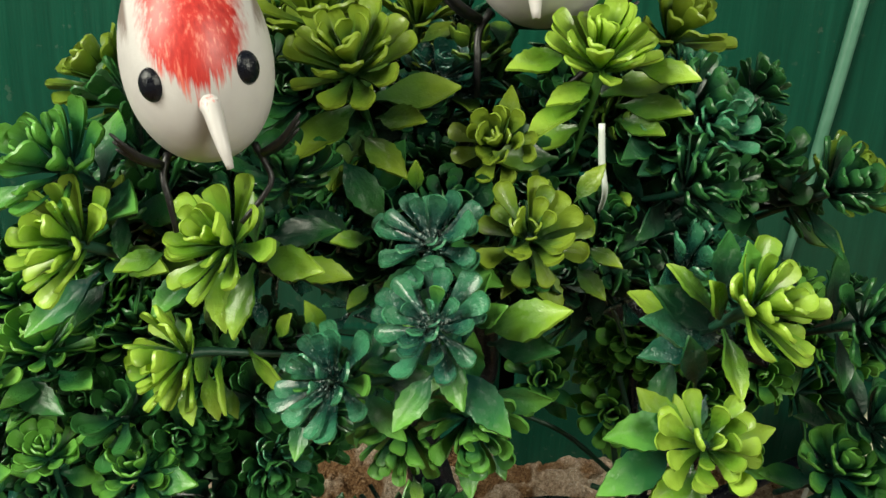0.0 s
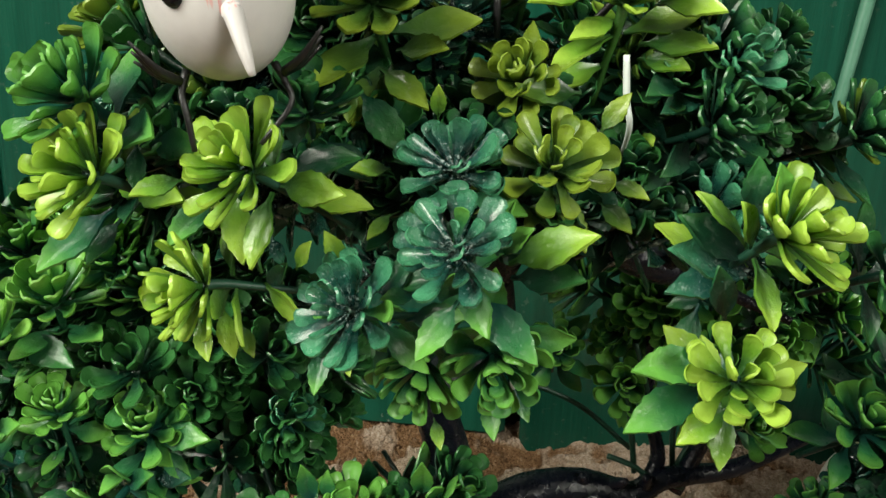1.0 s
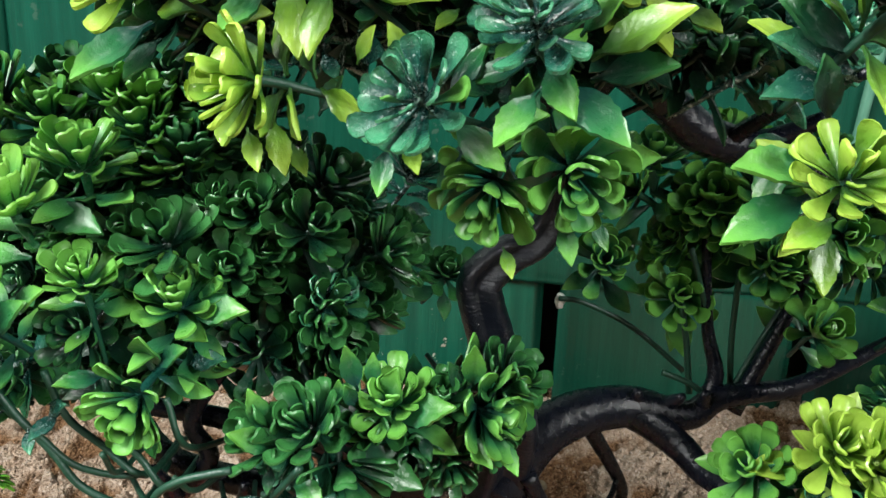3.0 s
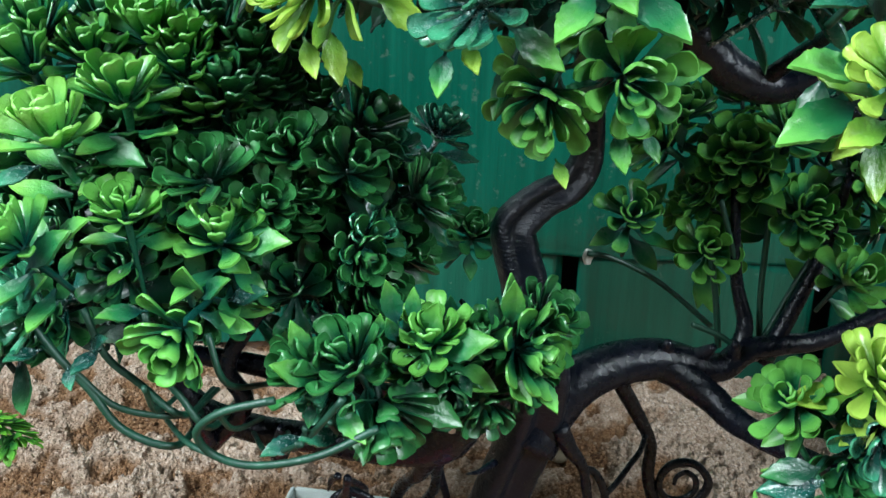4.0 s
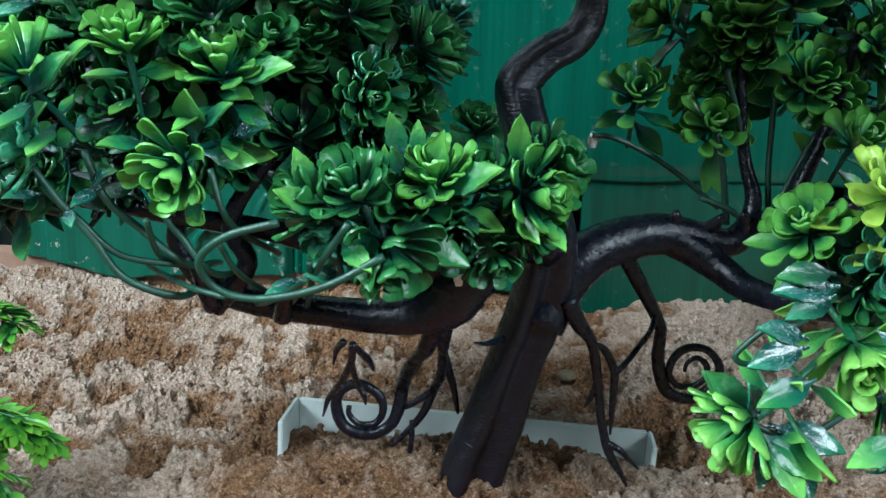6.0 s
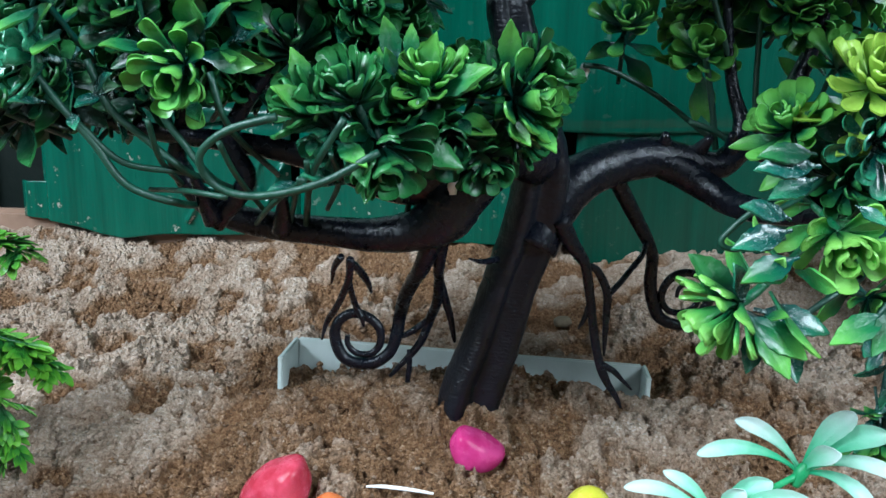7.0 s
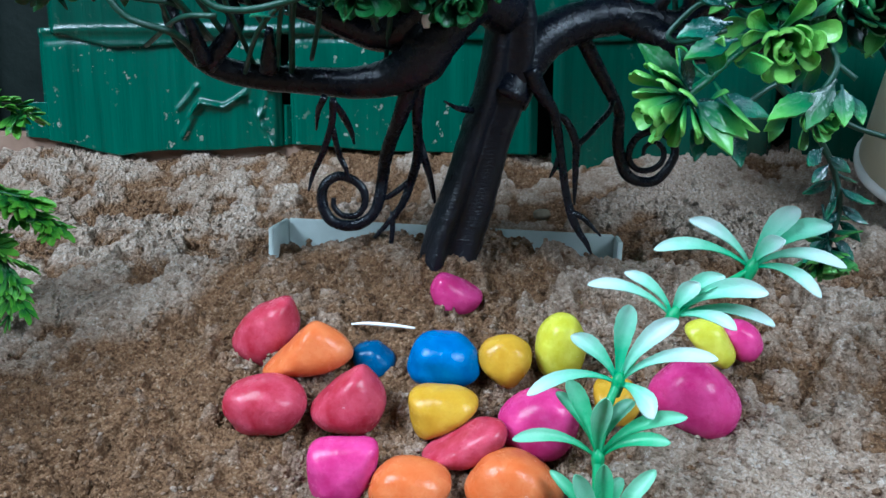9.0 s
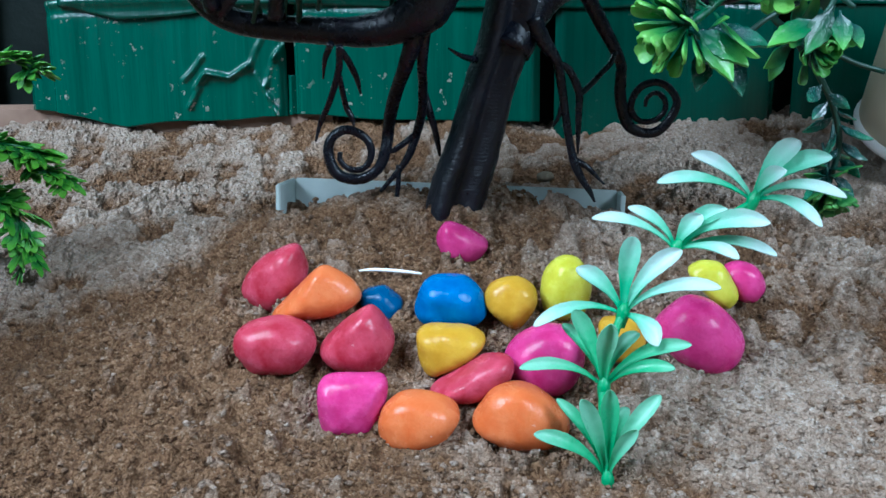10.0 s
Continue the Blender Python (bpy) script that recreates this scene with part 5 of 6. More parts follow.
# ---- pebbles ----
def pebble_mesh(seed, w, d, h, mat, corners):
    """A tumbled stone with softly rounded faces; corners go round its outline as x, z within -1 to 1."""
    r = random.Random(seed)
    bm = bmesh.new()
    bmesh.ops.create_icosphere(bm, subdivisions=5, radius=1.0)
    sides = []
    for (ax, az), (bx, bz) in zip(corners, corners[1:] + corners[:1]):
        n = Vector((az - bz, 0, bx - ax)).normalized()
        out = n.x * ax + n.z * az
        sides.append((n if out > 0 else -n, max(abs(out), 0.25)))
    front = Vector((r.uniform(-0.35, 0.35), -1, r.uniform(0.0, 0.5))).normalized()
    shift = Vector((seed * 7.3, 0, 0))
    for v in bm.verts:
        u = v.co.normalized()
        outline = sum((max(u.dot(n), 0) / c) ** 8 for n, c in sides) ** (2 / 8)
        flat = max(u.dot(front), 0) / 0.86
        reach = ((outline + u.y ** 2) ** 3 + flat ** 6) ** (-1 / 6)
        v.co = u * reach * (1 + 0.035 * noise.noise(u * 1.8 + shift) + 0.006 * noise.noise(u * 6 + shift))
    for _ in range(3):
        bmesh.ops.smooth_vert(bm, verts=bm.verts[:], factor=0.5, use_axis_x=True, use_axis_y=True, use_axis_z=True)
    lo = Vector([min(v.co[i] for v in bm.verts) for i in range(3)])
    hi = Vector([max(v.co[i] for v in bm.verts) for i in range(3)])
    for v in bm.verts:
        v.co = Vector([((v.co[i] - lo[i]) / (hi[i] - lo[i]) - 0.5) * size for i, size in enumerate((w, d, h))])
    me = bpy.data.meshes.new("pebble")
    bm.to_mesh(me)
    bm.free()
    me.materials.append(mat)
    me.polygons.foreach_set("use_smooth", [True] * len(me.polygons))
    return me


def pebble(at, w, d, h, mat, colour, seed, *corners):
    ob = new("pebble", pebble_mesh(seed, w, d, h, mat, corners))
    ob.matrix_world = pose(*at, 14, 0, 4 * (seed % 5) - 8)
    return tagged(ob, colour + " painted glossy pebble lying in the sand", "pebble", "painted pebbles")


pebble((-0.0200, 0.4620, 0.1840), 0.0375, 0.034, 0.0406, ROSE, "large deep red", 1, (0.75, 1), (-0.4, 0.55), (-1, -0.2), (-0.6, -0.9), (0.3, -1), (1, 0.1))
pebble((0.0080, 0.4360, 0.1830), 0.0475, 0.028, 0.0285, ORANGE, "orange teardrop shaped", 2, (-1, -0.95), (0.15, 1), (0.7, 0.65), (1, -0.1), (0.5, -0.75))
pebble((0.0400, 0.4480, 0.1750), 0.0225, 0.022, 0.0181, NAVY, "small navy blue", 3, (-0.9, 0.7), (0.1, 1), (1, 0.1), (0.8, -0.9), (-0.3, -0.9), (-1, -0.1))
pebble((-0.0080, 0.4160, 0.1620), 0.0402, 0.032, 0.0276, ROSE, "rounded red", 4, (-0.8, 0.7), (0.2, 1), (0.9, 0.6), (1, -0.2), (0.5, -0.95), (-0.6, -0.9), (-1, 0))
pebble((0.0320, 0.4180, 0.1650), 0.0378, 0.033, 0.0342, ROSE, "mottled rose red", 5, (0.4, 1), (-0.5, 0.3), (-1, -0.35), (-0.7, -0.95), (0.6, -1), (1, -0.1), (0.85, 0.5))
pebble((0.0350, 0.3900, 0.1420), 0.0336, 0.028, 0.0300, MAGENTA, "squarish magenta", 6, (-0.85, 0.9), (0.95, 1), (0.85, 0), (0.6, -0.9), (-0.1, -1), (-0.9, -1), (-1, -0.1))
pebble((0.0770, 0.4400, 0.1790), 0.0377, 0.032, 0.0265, BLUE, "bright blue", 7, (-0.65, 0.9), (0.35, 1), (0.8, 0.5), (1, -0.5), (0.6, -1), (-0.75, -0.95), (-1, -0.3))
pebble((0.1070, 0.4400, 0.1780), 0.0270, 0.027, 0.0273, AMBER, "amber yellow", 8, (-0.8, 0.7), (0.1, 1), (0.8, 0.7), (1, 0.1), (0.3, -1), (-0.1, -0.95), (-1, 0))
pebble((0.1350, 0.4500, 0.1840), 0.0258, 0.030, 0.0342, YELLOW, "lemon yellow", 9, (-0.3, 1), (0.5, 0.95), (1, 0.2), (0.7, -0.8), (0.1, -1), (-0.7, -0.9), (-1, -0.1), (-0.8, 0.6))
pebble((0.0790, 0.4140, 0.1610), 0.0334, 0.028, 0.0252, AMBER, "flat amber yellow", 10, (-0.95, 0.85), (0.6, 0.9), (1, 0.4), (0.5, -0.3), (-0.6, -1), (-0.9, -0.7))
pebble((0.0890, 0.3980, 0.1530), 0.0398, 0.026, 0.0226, ROSE, "long rose red", 11, (-1, -0.7), (0.3, 0.8), (0.85, 1), (1, 0.4), (0.7, -0.5), (-0.1, -1))
pebble((0.1230, 0.4120, 0.1580), 0.0379, 0.033, 0.0344, MAGENTA, "bright magenta", 12, (-1, 0.1), (-0.6, 0.7), (0.3, 1), (0.9, 0.7), (1, -0.1), (0.6, -0.9), (-0.2, -1), (-0.8, -0.6))
pebble((0.0660, 0.3820, 0.1380), 0.0369, 0.030, 0.0262, ORANGE, "soft orange", 13, (-0.95, 0.3), (-0.5, 0.9), (0.5, 0.85), (1, 0.3), (0.6, -0.6), (-0.3, -1), (-0.9, -0.7))
pebble((0.1120, 0.3860, 0.1400), 0.0443, 0.032, 0.0303, ORANGE, "chipped orange", 14, (-0.6, 0.8), (0, 1), (0.6, 0.5), (1, -0.4), (0.7, -1), (-0.4, -1), (-1, -0.3))
pebble((0.1610, 0.4240, 0.1650), 0.0231, 0.026, 0.0210, AMBER, "amber yellow", 15, (-0.8, 0.8), (0.5, 1), (1, 0), (0.5, -1), (-0.6, -0.9))
pebble((0.1980, 0.4300, 0.1660), 0.0437, 0.038, 0.0382, MAGENTA, "large bright magenta", 16, (-0.75, 0.6), (-0.3, 1), (0.4, 0.85), (1, 0), (0.9, -0.7), (0.4, -1), (-0.3, -0.7), (-1, 0.1))
pebble((0.2100, 0.4550, 0.1850), 0.0262, 0.024, 0.0254, YELLOW, "lemon yellow", 17, (-1, 0.6), (-0.5, 1), (0.3, 0.9), (1, -0.4), (0.6, -1), (0.1, -0.7), (-0.5, -0.1))
pebble((0.2270, 0.4620, 0.1850), 0.0218, 0.023, 0.0218, MAGENTA, "small magenta", 18, (-1, 0.6), (-0.3, 1), (0.6, 0.7), (1, -0.2), (0.6, -1), (-0.2, -0.9))
pebble((0.0800, 0.4870, 0.2000), 0.0290, 0.024, 0.0245, MAGENTA, "worn pink", 19, (-0.95, 0.3), (-0.6, 1), (0.2, 0.7), (1, 0), (0.7, -0.7), (0.2, -1), (-0.6, -0.9))


# ---- small stone behind the tray ----
STONE = simple("brown_stone", [(0.3, (0.10, 0.075, 0.045)), (0.7, (0.17, 0.13, 0.08))], 120, 0.6, 0.0008)
stone = new("stone", pebble_mesh(40, 0.013, 0.011, 0.008, STONE, ((-0.9, 0.4), (-0.2, 1), (0.7, 0.8), (1, -0.2), (0.3, -1), (-0.8, -0.8))))
stone.location = (0.1330, 0.6560, 0.2195)
tagged(stone, "small dull brown stone lying on the sand", "stone")


# ---- buried tray ----
def rim_slab(lo, hi):
    bm = bmesh.new()
    bmesh.ops.create_cube(bm, size=1)
    for v in bm.verts:
        v.co = Vector([(a + b) / 2 + c * (b - a) for a, b, c in zip(lo, hi, v.co)])
    bmesh.ops.bevel(bm, geom=bm.edges[:], offset=0.0008, segments=2, affect="EDGES")
    me = bpy.data.meshes.new("tray_side")
    bm.to_mesh(me)
    bm.free()
    me.materials.append(TRAY_WHITE)
    return me


tray = tagged(empty("planter_tray", (0.0685, 0.5735, 0.188)), "pale grey plastic planter tray buried in the sand round the trunk", "tray")
tray.rotation_euler = (0, radians(2.1), radians(-1))
part("tray_side", rim_slab((-0.1060, 0.0, -0.02), (0.1060, 0.003, 0.035)), tray)
part("tray_side", rim_slab((-0.1092, -0.035, -0.02), (-0.1062, 0.0028, 0.0346)), tray)
part("tray_side", rim_slab((0.1062, -0.020, -0.02), (0.1092, 0.0028, 0.0346)), tray)

# ---- white stick ----
stick = new("white_stick", tube("white_stick", [(-0.017, 0, -0.0008, 0.0005), (-0.008, 0, 0.0002, 0.0010), (0.006, 0.0, 0.0001, 0.0010), (0.017, 0, -0.0006, 0.0006)], CHALK, sides=8))
stick.location = (0.043, 0.461, 0.189)
stick.rotation_euler = (0, radians(2), radians(-3))
tagged(stick, "thin white plastic stick half buried in sand", "stick")


# ---- pale plastic plant ----
plant = tagged(empty("pale_plant", (0.1480, 0.3620, 0.1210)), "pale green plastic plant with whitish leaf tips standing in sand", "plant")
pale_back = Matrix.Translation((-0.1480, -0.3620, -0.1210))
part("stem", tube("stem", [(0.1480, 0.3620, 0.1090, 0.0024), (0.1480, 0.3620, 0.1210, 0.0023), (0.1470, 0.3760, 0.1570, 0.0021), (0.1560, 0.3900, 0.1860, 0.0019), (0.1800, 0.4020, 0.2130, 0.0016), (0.2140, 0.4080, 0.2340, 0.0013)], PALE_GREEN, sides=8), plant, "", pale_back)


def whorl(at, way, mat, *blades):
    """A ring of arched blades from one hub; each row is the tip's x, y, z, the blade's width and its bend."""
    hub = part("leaf_whorl", tube("leaf_whorl", [(0, 0, -0.006, 0.0022), (0, 0, 0.001, 0.0029), (0, 0, 0.005, 0.0012)], PALE_GREEN, sides=8), plant, "", pale_back @ facing(at, way, 0, 1))
    back = facing(at, way, 0, 1).inverted()
    for k, (x, y, z, width, bend) in enumerate(blades):
        way_out = Vector((x, y, z)) - Vector(at)
        ahead = way_out.normalized()
        side = (Vector((0, -0.7, 0.7)) + ahead * 0.01).cross(ahead).normalized()
        m = Matrix((ahead, side, ahead.cross(side))).transposed().to_4x4()
        reach = math.hypot(1 - 0.18 * abs(bend), bend)
        v, f, t = leaf_data(way_out.length / reach, width, "blade", 0.5 + 0.12 * (k % 4), bend, 0.0006, 7, 16, 0.012, seed=k)
        # the blade arches over to its side
        lean = 0.5 * (1 if side.z > 0 else -1) * math.hypot(ahead.x, ahead.y) * way_out.length
        along = v[:, 0] / v[:, 0].max()
        v[:, 1] += lean * along * (1 - along)
        part("leaf", mesh_from("leaf", v, f, mat, t), hub, "", back @ Matrix.Translation(at) @ m @ pose(0, 0, 0, 0, math.degrees(math.atan2(bend, 1 - 0.18 * abs(bend))), 0))


whorl((0.1480, 0.3620, 0.1210), (0, -0.1, 1), PALE_GREEN,
      (0.1170, 0.3550, 0.1440, 0.00703, -0.25), (0.1270, 0.3720, 0.1530, 0.00518, -0.15), (0.1360, 0.3580, 0.1580, 0.00777, 0.05), (0.1480, 0.3620, 0.1610, 0.00777, 0.08), (0.1580, 0.3820, 0.1460, 0.00703, -0.1), (0.1690, 0.3650, 0.1580, 0.00703, -0.22), (0.1580, 0.3520, 0.1480, 0.00592, -0.1))
whorl((0.1470, 0.3760, 0.1570), (0, -0.1, 1), PALE_GREEN,
      (0.1110, 0.3710, 0.1670, 0.00629, -0.3), (0.1340, 0.3810, 0.1900, 0.00777, 0.06), (0.1480, 0.3660, 0.1880, 0.00851, 0.06), (0.1830, 0.3760, 0.1770, 0.00703, -0.3), (0.1750, 0.3680, 0.1690, 0.00629, -0.25), (0.1300, 0.3910, 0.1810, 0.00592, -0.1), (0.1640, 0.3960, 0.1760, 0.00666, -0.1))
whorl((0.1560, 0.3900, 0.1860), (0.15, -0.1, 1), PALE,
      (0.1170, 0.3840, 0.1820, 0.00666, -0.35), (0.1360, 0.3940, 0.2060, 0.00814, -0.18), (0.1600, 0.3940, 0.2200, 0.00925, 0.04), (0.1800, 0.3900, 0.2150, 0.00888, -0.12), (0.1960, 0.3840, 0.2000, 0.00703, -0.3), (0.1690, 0.3740, 0.1770, 0.00925, -0.3))
whorl((0.1800, 0.4020, 0.2130), (0.4, -0.1, 0.9), PALE,
      (0.1430, 0.4020, 0.2270, 0.00629, -0.2), (0.1600, 0.4100, 0.2310, 0.00592, -0.35), (0.2170, 0.3920, 0.2270, 0.00962, -0.3), (0.2020, 0.4050, 0.2310, 0.00925, -0.35), (0.2220, 0.3950, 0.2120, 0.00629, -0.15), (0.2040, 0.3880, 0.2120, 0.00629, -0.1), (0.1900, 0.4000, 0.2290, 0.00814, -0.2))
whorl((0.2140, 0.4080, 0.2340), (0.3, -0.1, 0.95), PALE,
      (0.1710, 0.4020, 0.2430, 0.00703, -0.2), (0.1870, 0.4100, 0.2550, 0.00703, -0.2), (0.2320, 0.4080, 0.2610, 0.00962, -0.1), (0.2450, 0.4040, 0.2540, 0.00999, -0.25), (0.2510, 0.4000, 0.2370, 0.00703, -0.45), (0.2400, 0.3950, 0.2250, 0.00703, -0.5), (0.2230, 0.3950, 0.2490, 0.00814, -0.15))


# ---- toy birds ----
def bird_paint(name, red_crest):
    m, nt, bsdf = material(name)
    tc = nt.nodes.new("ShaderNodeTexCoord")
    sep = nt.nodes.new("ShaderNodeSeparateXYZ")
    nt.links.new(tc.outputs["Object"], sep.inputs[0])
    col = ramp(nt, noise_tex(nt, 60.0), [(0.3, (0.47, 0.45, 0.45)), (0.7, (0.54, 0.52, 0.515))])
    if red_crest:
        streak = noise_tex(nt, 130.0, 3.0, 0.6, "Object", (6.0, 6.0, 0.5))
        side = math_node(nt, "ABSOLUTE", math_node(nt, "MULTIPLY", sep.outputs[0], 40.0), 0.0)
        edge = math_node(nt, "SUBTRACT", math_node(nt, "ADD", math_node(nt, "MULTIPLY", sep.outputs[2], 55.0), 0.25), side)
        edge = math_node(nt, "ADD", edge, math_node(nt, "MULTIPLY", math_node(nt, "SUBTRACT", streak, 0.5), 1.1))
        mask = ramp(nt, math_node(nt, "MULTIPLY", edge, 0.8), [(0.02, (0, 0, 0)), (0.2, (1, 1, 1))])
        limit = ramp(nt, math_node(nt, "ADD", math_node(nt, "MULTIPLY", sep.outputs[2], 20.0), 0.0), [(0.55, (1, 1, 1)), (0.7, (0, 0, 0))])
        near_side = ramp(nt, math_node(nt, "ADD", side, math_node(nt, "MULTIPLY", streak, 0.3)), [(0.55, (1, 1, 1)), (0.7, (0, 0, 0))])
        red = ramp(nt, streak, [(0.28, (0.34, 0.012, 0.012)), (0.55, (0.52, 0.030, 0.026)), (0.72, (0.66, 0.20, 0.15))])
        brow = ramp(nt, side, [(0.62, (0, 0, 0)), (0.66, (1, 1, 1)), (0.72, (1, 1, 1)), (0.78, (0, 0, 0))])
        high = ramp(nt, math_node(nt, "ADD", math_node(nt, "MULTIPLY", sep.outputs[2], 40.0), math_node(nt, "MULTIPLY", streak, 0.4)), [(0.62, (0, 0, 0)), (0.8, (1, 1, 1))])
        col = mix(nt, math_node(nt, "MULTIPLY", math_node(nt, "MULTIPLY", brow, high), 0.75), col, (0.10, 0.045, 0.03))
        col = mix(nt, math_node(nt, "MULTIPLY", math_node(nt, "MULTIPLY", mask, limit), near_side), col, red)
    nt.links.new(col, bsdf.inputs["Base Color"])
    bsdf.inputs["Roughness"].default_value = 0.42
    bump(nt, bsdf, noise_tex(nt, 220.0, 4.0), 0.0004, 0.5)
    return m


BIRD_RED, BIRD_WHITE = bird_paint("white_bird_paint_red_crest", True), bird_paint("white_bird_paint", False)


def bird(at, turn, paint, label, size=1.0):
    """A small ornament: rounded body, beak, tail, dots for eyes and wire feet, all one mesh."""
    bm = bmesh.new()

    def blob(place, radii, m=None, slot=0, sub=4, taper=0.0):
        res = bmesh.ops.create_icosphere(bm, subdivisions=sub, radius=1.0)["verts"]
        for v in res:
            k = 1 + taper * v.co.z
            v.co = Vector((v.co.x * radii[0] * k, v.co.y * radii[1] * k, v.co.z * radii[2]))
            if m is not None:
                v.co = m @ v.co
            v.co += Vector(place)
        for f in {f for v in res for f in v.link_faces}:
            f.material_index = slot
            f.smooth = True

    blob((0, 0.004, 0.006), (0.0205, 0.024, 0.031), pose(0, 0, 0, -18, 0, 0), 0, 5, -0.1)
    blob((0, 0.04, 0.02), (0.011, 0.03, 0.008), pose(0, 0, 0, 20, 0, 0), 0, 3)
    for s in (-1, 1):
        blob((s * 0.0118, -0.0162, 0.0016 + s * 0.001), (0.0036, 0.0032, 0.0045), pose(0, 0, 0, 0, 0, s * 35), 1, 4)
    v, f = tube_data([(0.0006, -0.010, 0.002, 0.0030), (0.0014, -0.0205, -0.0050, 0.0028), (0.0018, -0.0225, -0.0065, 0.0026), (0.0030, -0.027, -0.0145, 0.0018), (0.0040, -0.0285, -0.0205, 0.0009)], sides=10, steps=4)
    add = [(v, f, 0)]
    for s in (-1, 1):
        x = s * 0.012
        add.append((*tube_data([(x, 0.0, -0.021, 0.0013), (x + s * 0.002, -0.004, -0.026, 0.0010), (x + s * 0.002 + 0.0005, -0.006, -0.032, 0.0010), (x - 0.004 - s * 0.003, -0.006, -0.042, 0.0008)], sides=6, steps=4), 2))
        for a in (-0.9, -0.35, 0.2):
            add.append((*tube_data([(x + s * 0.002, -0.004, -0.023, 0.0014), (x + s * 0.007, -0.006 + 0.004 * a, -0.0205 - 0.002 * a, 0.0012), (x + s * 0.0125, -0.008 + 0.006 * a, -0.0155 - 0.005 * a, 0.0004)], sides=6, steps=3), 2))
    for v, f, slot in add:
        vs = [bm.verts.new(c) for c in v]
        for q in f:
            face = bm.faces.new([vs[i] for i in q])
            face.material_index, face.smooth = slot, True
    me = bpy.data.meshes.new("toy_bird")
    bm.to_mesh(me)
    bm.free()
    for m in (paint, BARK, WIRE):
        me.materials.append(m)
    ob = new("toy_bird", me)
    ob.matrix_world = pose(*at, *turn) @ Matrix.Scale(size, 4)
    return tagged(ob, label, "bird ornament")


bird((0.0388, 0.352, 0.6028), (0, -6, 21), BIRD_RED, "white painted bird ornament with red crest, wired to the tree top")
bird((0.132, 0.442, 0.649), (0, 0, -10), BIRD_WHITE, "white painted bird ornament on black wire feet in the tree", 1.45)

# ---- bare wire end among the leaves ----
wire = new("wire_end", tube("wire_end", [(0.1545, 0.4020, 0.5870, 0.0011), (0.1560, 0.4020, 0.5730, 0.0012), (0.1580, 0.4030, 0.5640, 0.0010), (0.1590, 0.4200, 0.5520, 0.0008)], TRAY_WHITE, sides=8))
tagged(wire, "bare pale plastic stub standing among the leaves", "wire")


# ---- fern at the left ----
def finger_leaflet(length, seed):
    """A deeply cut leaflet: one long finger with shorter ones beside it."""
    r = random.Random(seed)
    pieces = [leaf_data(length, 0.0052, "strap", 0.25, r.uniform(-0.25, 0.05), 0.0006, 3, 7, 0, seed)]
    for along, turn, size in ((0.15, 42, 0.62), (0.2, -40, 0.6), (0.42, 34, 0.5), (0.46, -33, 0.48)):
        finger = leaf_data(length * size, 0.0042, "pointed", 0.25, r.uniform(-0.25, 0.1), 0.0006, 3, 6, 0, seed)
        pieces.append(moved(finger, pose(length * along, 0, 0, 0, r.uniform(-12, 12), turn + r.uniform(-8, 8))))
    v, f, t = join_data(pieces)
    return mesh_from("leaflet", v, f, FERN, t)


def frond(fern, points, seed):
    """A stalk with cut leaflets along both sides."""
    r = random.Random(seed)
    line = smooth_line([(*p, 0.0011) for p in points], 8)
    stalk = part("frond", tube("frond", [(*p, 0.0010) for p in points], FERN, sides=6), fern)
    for k in range(3, len(line), 2):
        a, b = Vector(line[k - 1][:3]), Vector(line[k][:3])
        ahead = (b - a).normalized()
        for side in (-1, 1):
            out = (ahead * 0.8 + Vector((0, 0, 1)).cross(ahead) * side * 0.4 + Vector((side * 0.3, r.uniform(-0.5, 0.1), r.uniform(-0.3, 0.35)))).normalized()
            m = Matrix.Translation(b) @ out.to_track_quat("X", "Z").to_matrix().to_4x4() @ pose(0, 0, 0, r.uniform(-40, 40), 0, 0)
            part("leaflet", finger_leaflet(r.uniform(0.017, 0.024), r.randrange(999)), stalk, "", m)


fern = tagged(empty("fern"), "small green plastic fern with deeply cut leaflets beside the sand bank", "fern")
frond(fern, ((-0.245, 0.49, 0.18), (-0.225, 0.49, 0.225), (-0.195, 0.488, 0.248), (-0.165, 0.486, 0.245), (-0.145, 0.484, 0.236)), 1)
frond(fern, ((-0.245, 0.49, 0.18), (-0.220, 0.487, 0.215), (-0.195, 0.484, 0.228), (-0.175, 0.482, 0.215), (-0.168, 0.480, 0.193)), 2)
frond(fern, ((-0.245, 0.49, 0.18), (-0.228, 0.495, 0.250), (-0.205, 0.495, 0.290), (-0.180, 0.492, 0.302), (-0.160, 0.490, 0.296)), 3)
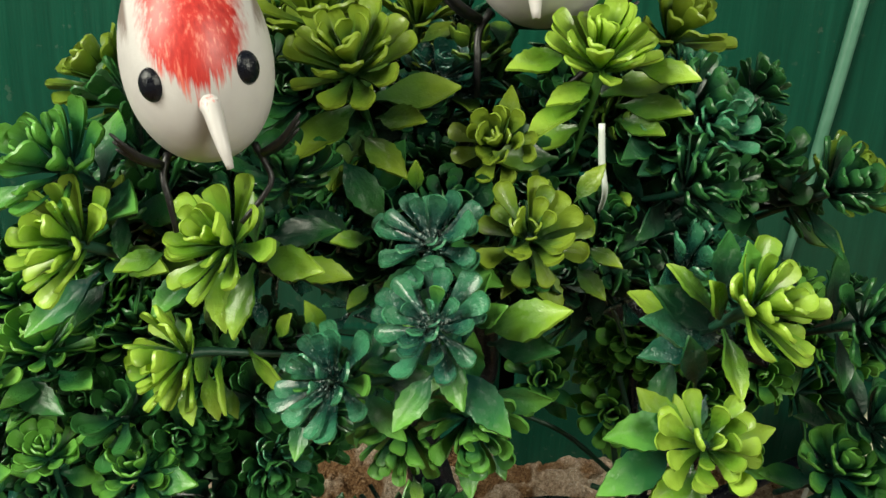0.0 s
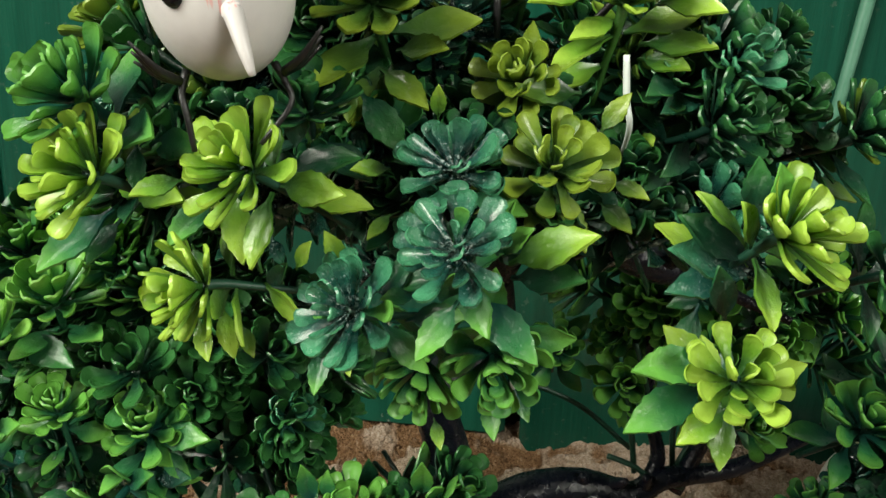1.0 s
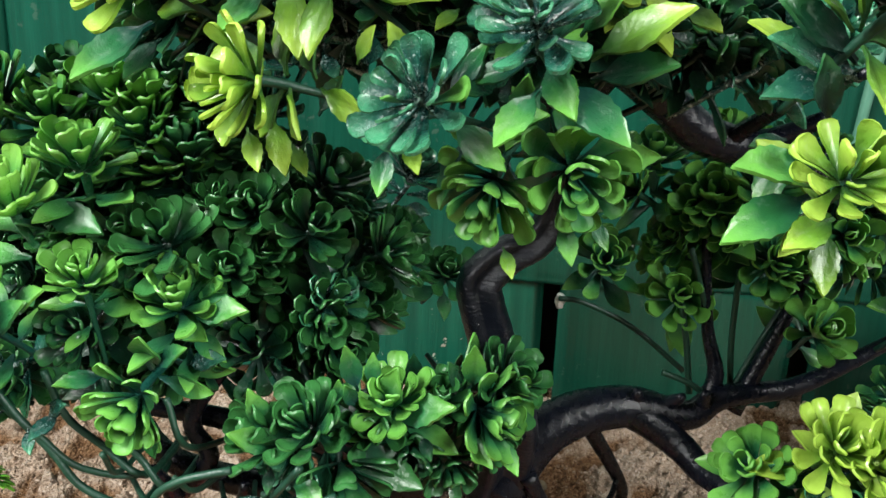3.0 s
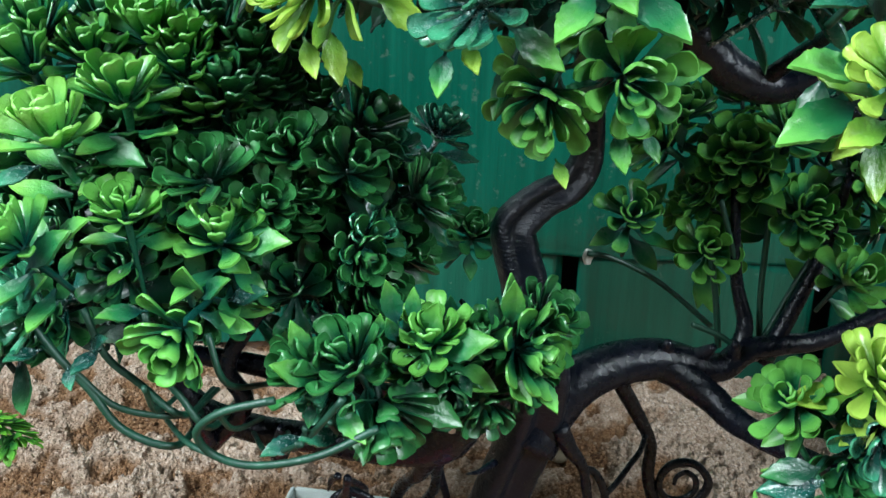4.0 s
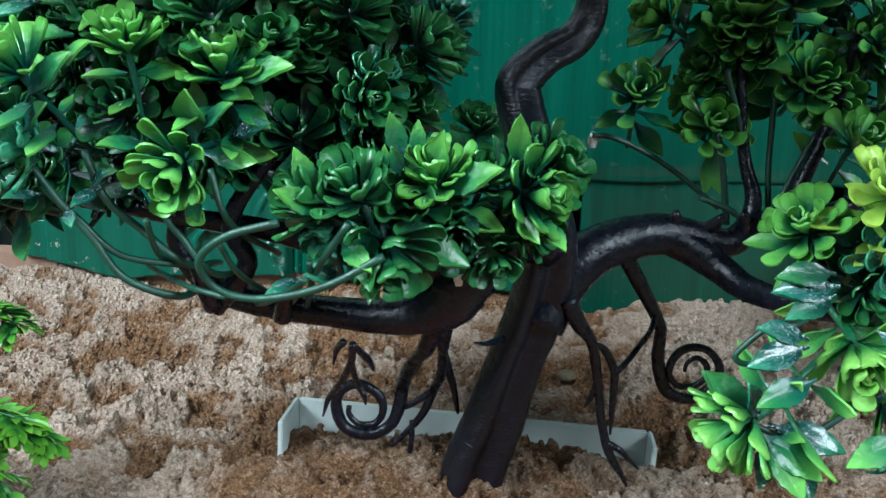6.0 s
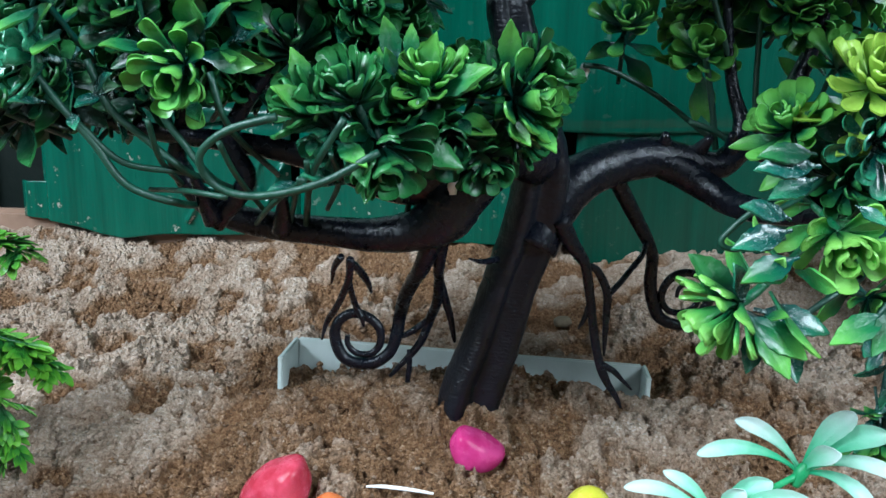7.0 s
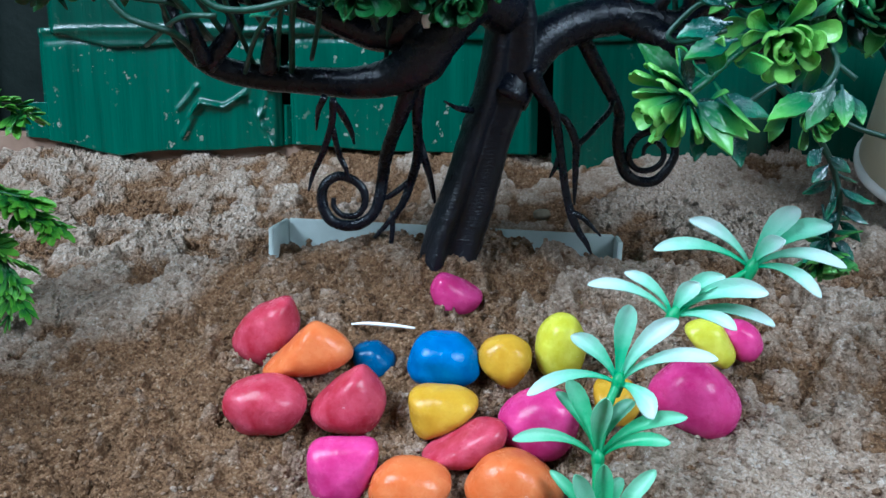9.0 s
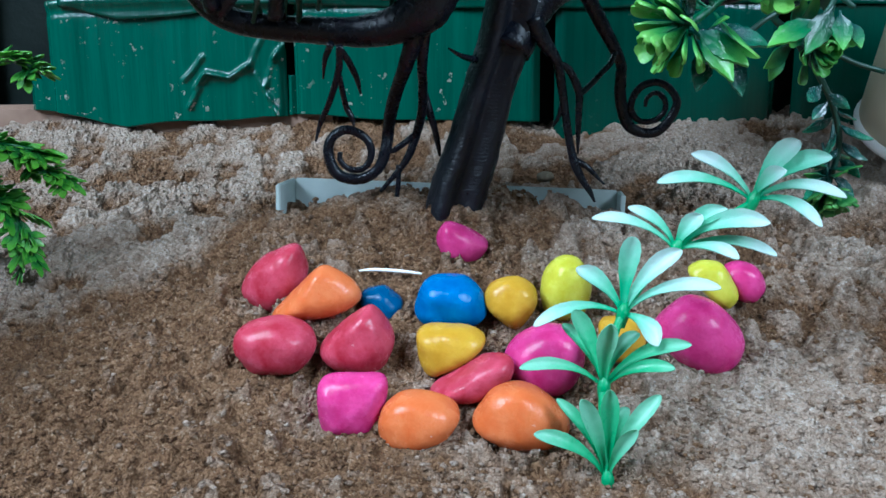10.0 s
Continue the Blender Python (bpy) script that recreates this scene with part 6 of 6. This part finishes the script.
frond(fern, ((-0.245, 0.49, 0.18), (-0.225, 0.485, 0.235), (-0.20, 0.48, 0.255), (-0.175, 0.475, 0.256), (-0.150, 0.472, 0.252)), 4)
for k in range(9):
    # fronds added out of view, to shade the sand in front
    y, z = 0.335 + 0.012 * k, 0.115 + 0.007 * k
    up = 0.13 + 0.02 * (k % 3)
    frond(fern, ((-0.285, y + 0.01, z), (-0.272, y, z + 0.6 * up), (-0.245, y - 0.004, z + up), (-0.215, y - 0.008, z + 1.08 * up), (-0.188, y - 0.01, z + 0.95 * up)), 10 + k)


# ---- cream cup at the right ----
def cup_mesh(profile, mat):
    """A turned part of the cup."""
    n, verts, faces = 40, [], []
    for r, z in profile:
        verts += [(r * math.cos(2 * math.pi * k / n), r * math.sin(2 * math.pi * k / n), z) for k in range(n)]
    for i in range(len(profile) - 1):
        for k in range(n):
            j = (k + 1) % n
            faces.append((i * n + k, i * n + j, (i + 1) * n + j, (i + 1) * n + k))
    return mesh_from("cup", verts, faces, mat)


cup = tagged(empty("cup", (0.427, 0.660, 0.251)), "cream cup with a white rim, tipped forward in the sand", "cup")
cup.rotation_euler = (radians(29), radians(-5), 0)
part("cup_wall", cup_mesh([(0.0, 0.116), (0.052, 0.116), (0.056, 0.119), (0.059, 0.116), (0.0665, 0.008), (0.0645, 0.008), (0.056, 0.112), (0.0, 0.112)], CREAM), cup)
part("cup_rim", cup_mesh([(0.0660, 0.010), (0.0680, 0.009), (0.0695, 0.006), (0.0690, 0.003), (0.0670, 0.002), (0.0645, 0.005), (0.0660, 0.010)], CHALK), cup, "rolled white rim")

# pale broken stubs on the wood
for at, size in (((0.131, 0.553, 0.392), 0.0035), ((0.068, 0.444, 0.342), 0.003)):
    v, f = tube_data([(0, 0, -size, size * 0.5), (0, 0, 0, size * 0.8), (0.0006, 0, size, size * 0.75), (0.001, 0, size * 1.3, size * 0.3)], sides=7, steps=3, rough=0.12, seed=3)
    part("stub", mesh_from("stub", v, f, CHALK, np.zeros(len(v))), tree, "pale broken stub", Matrix.Translation(at))
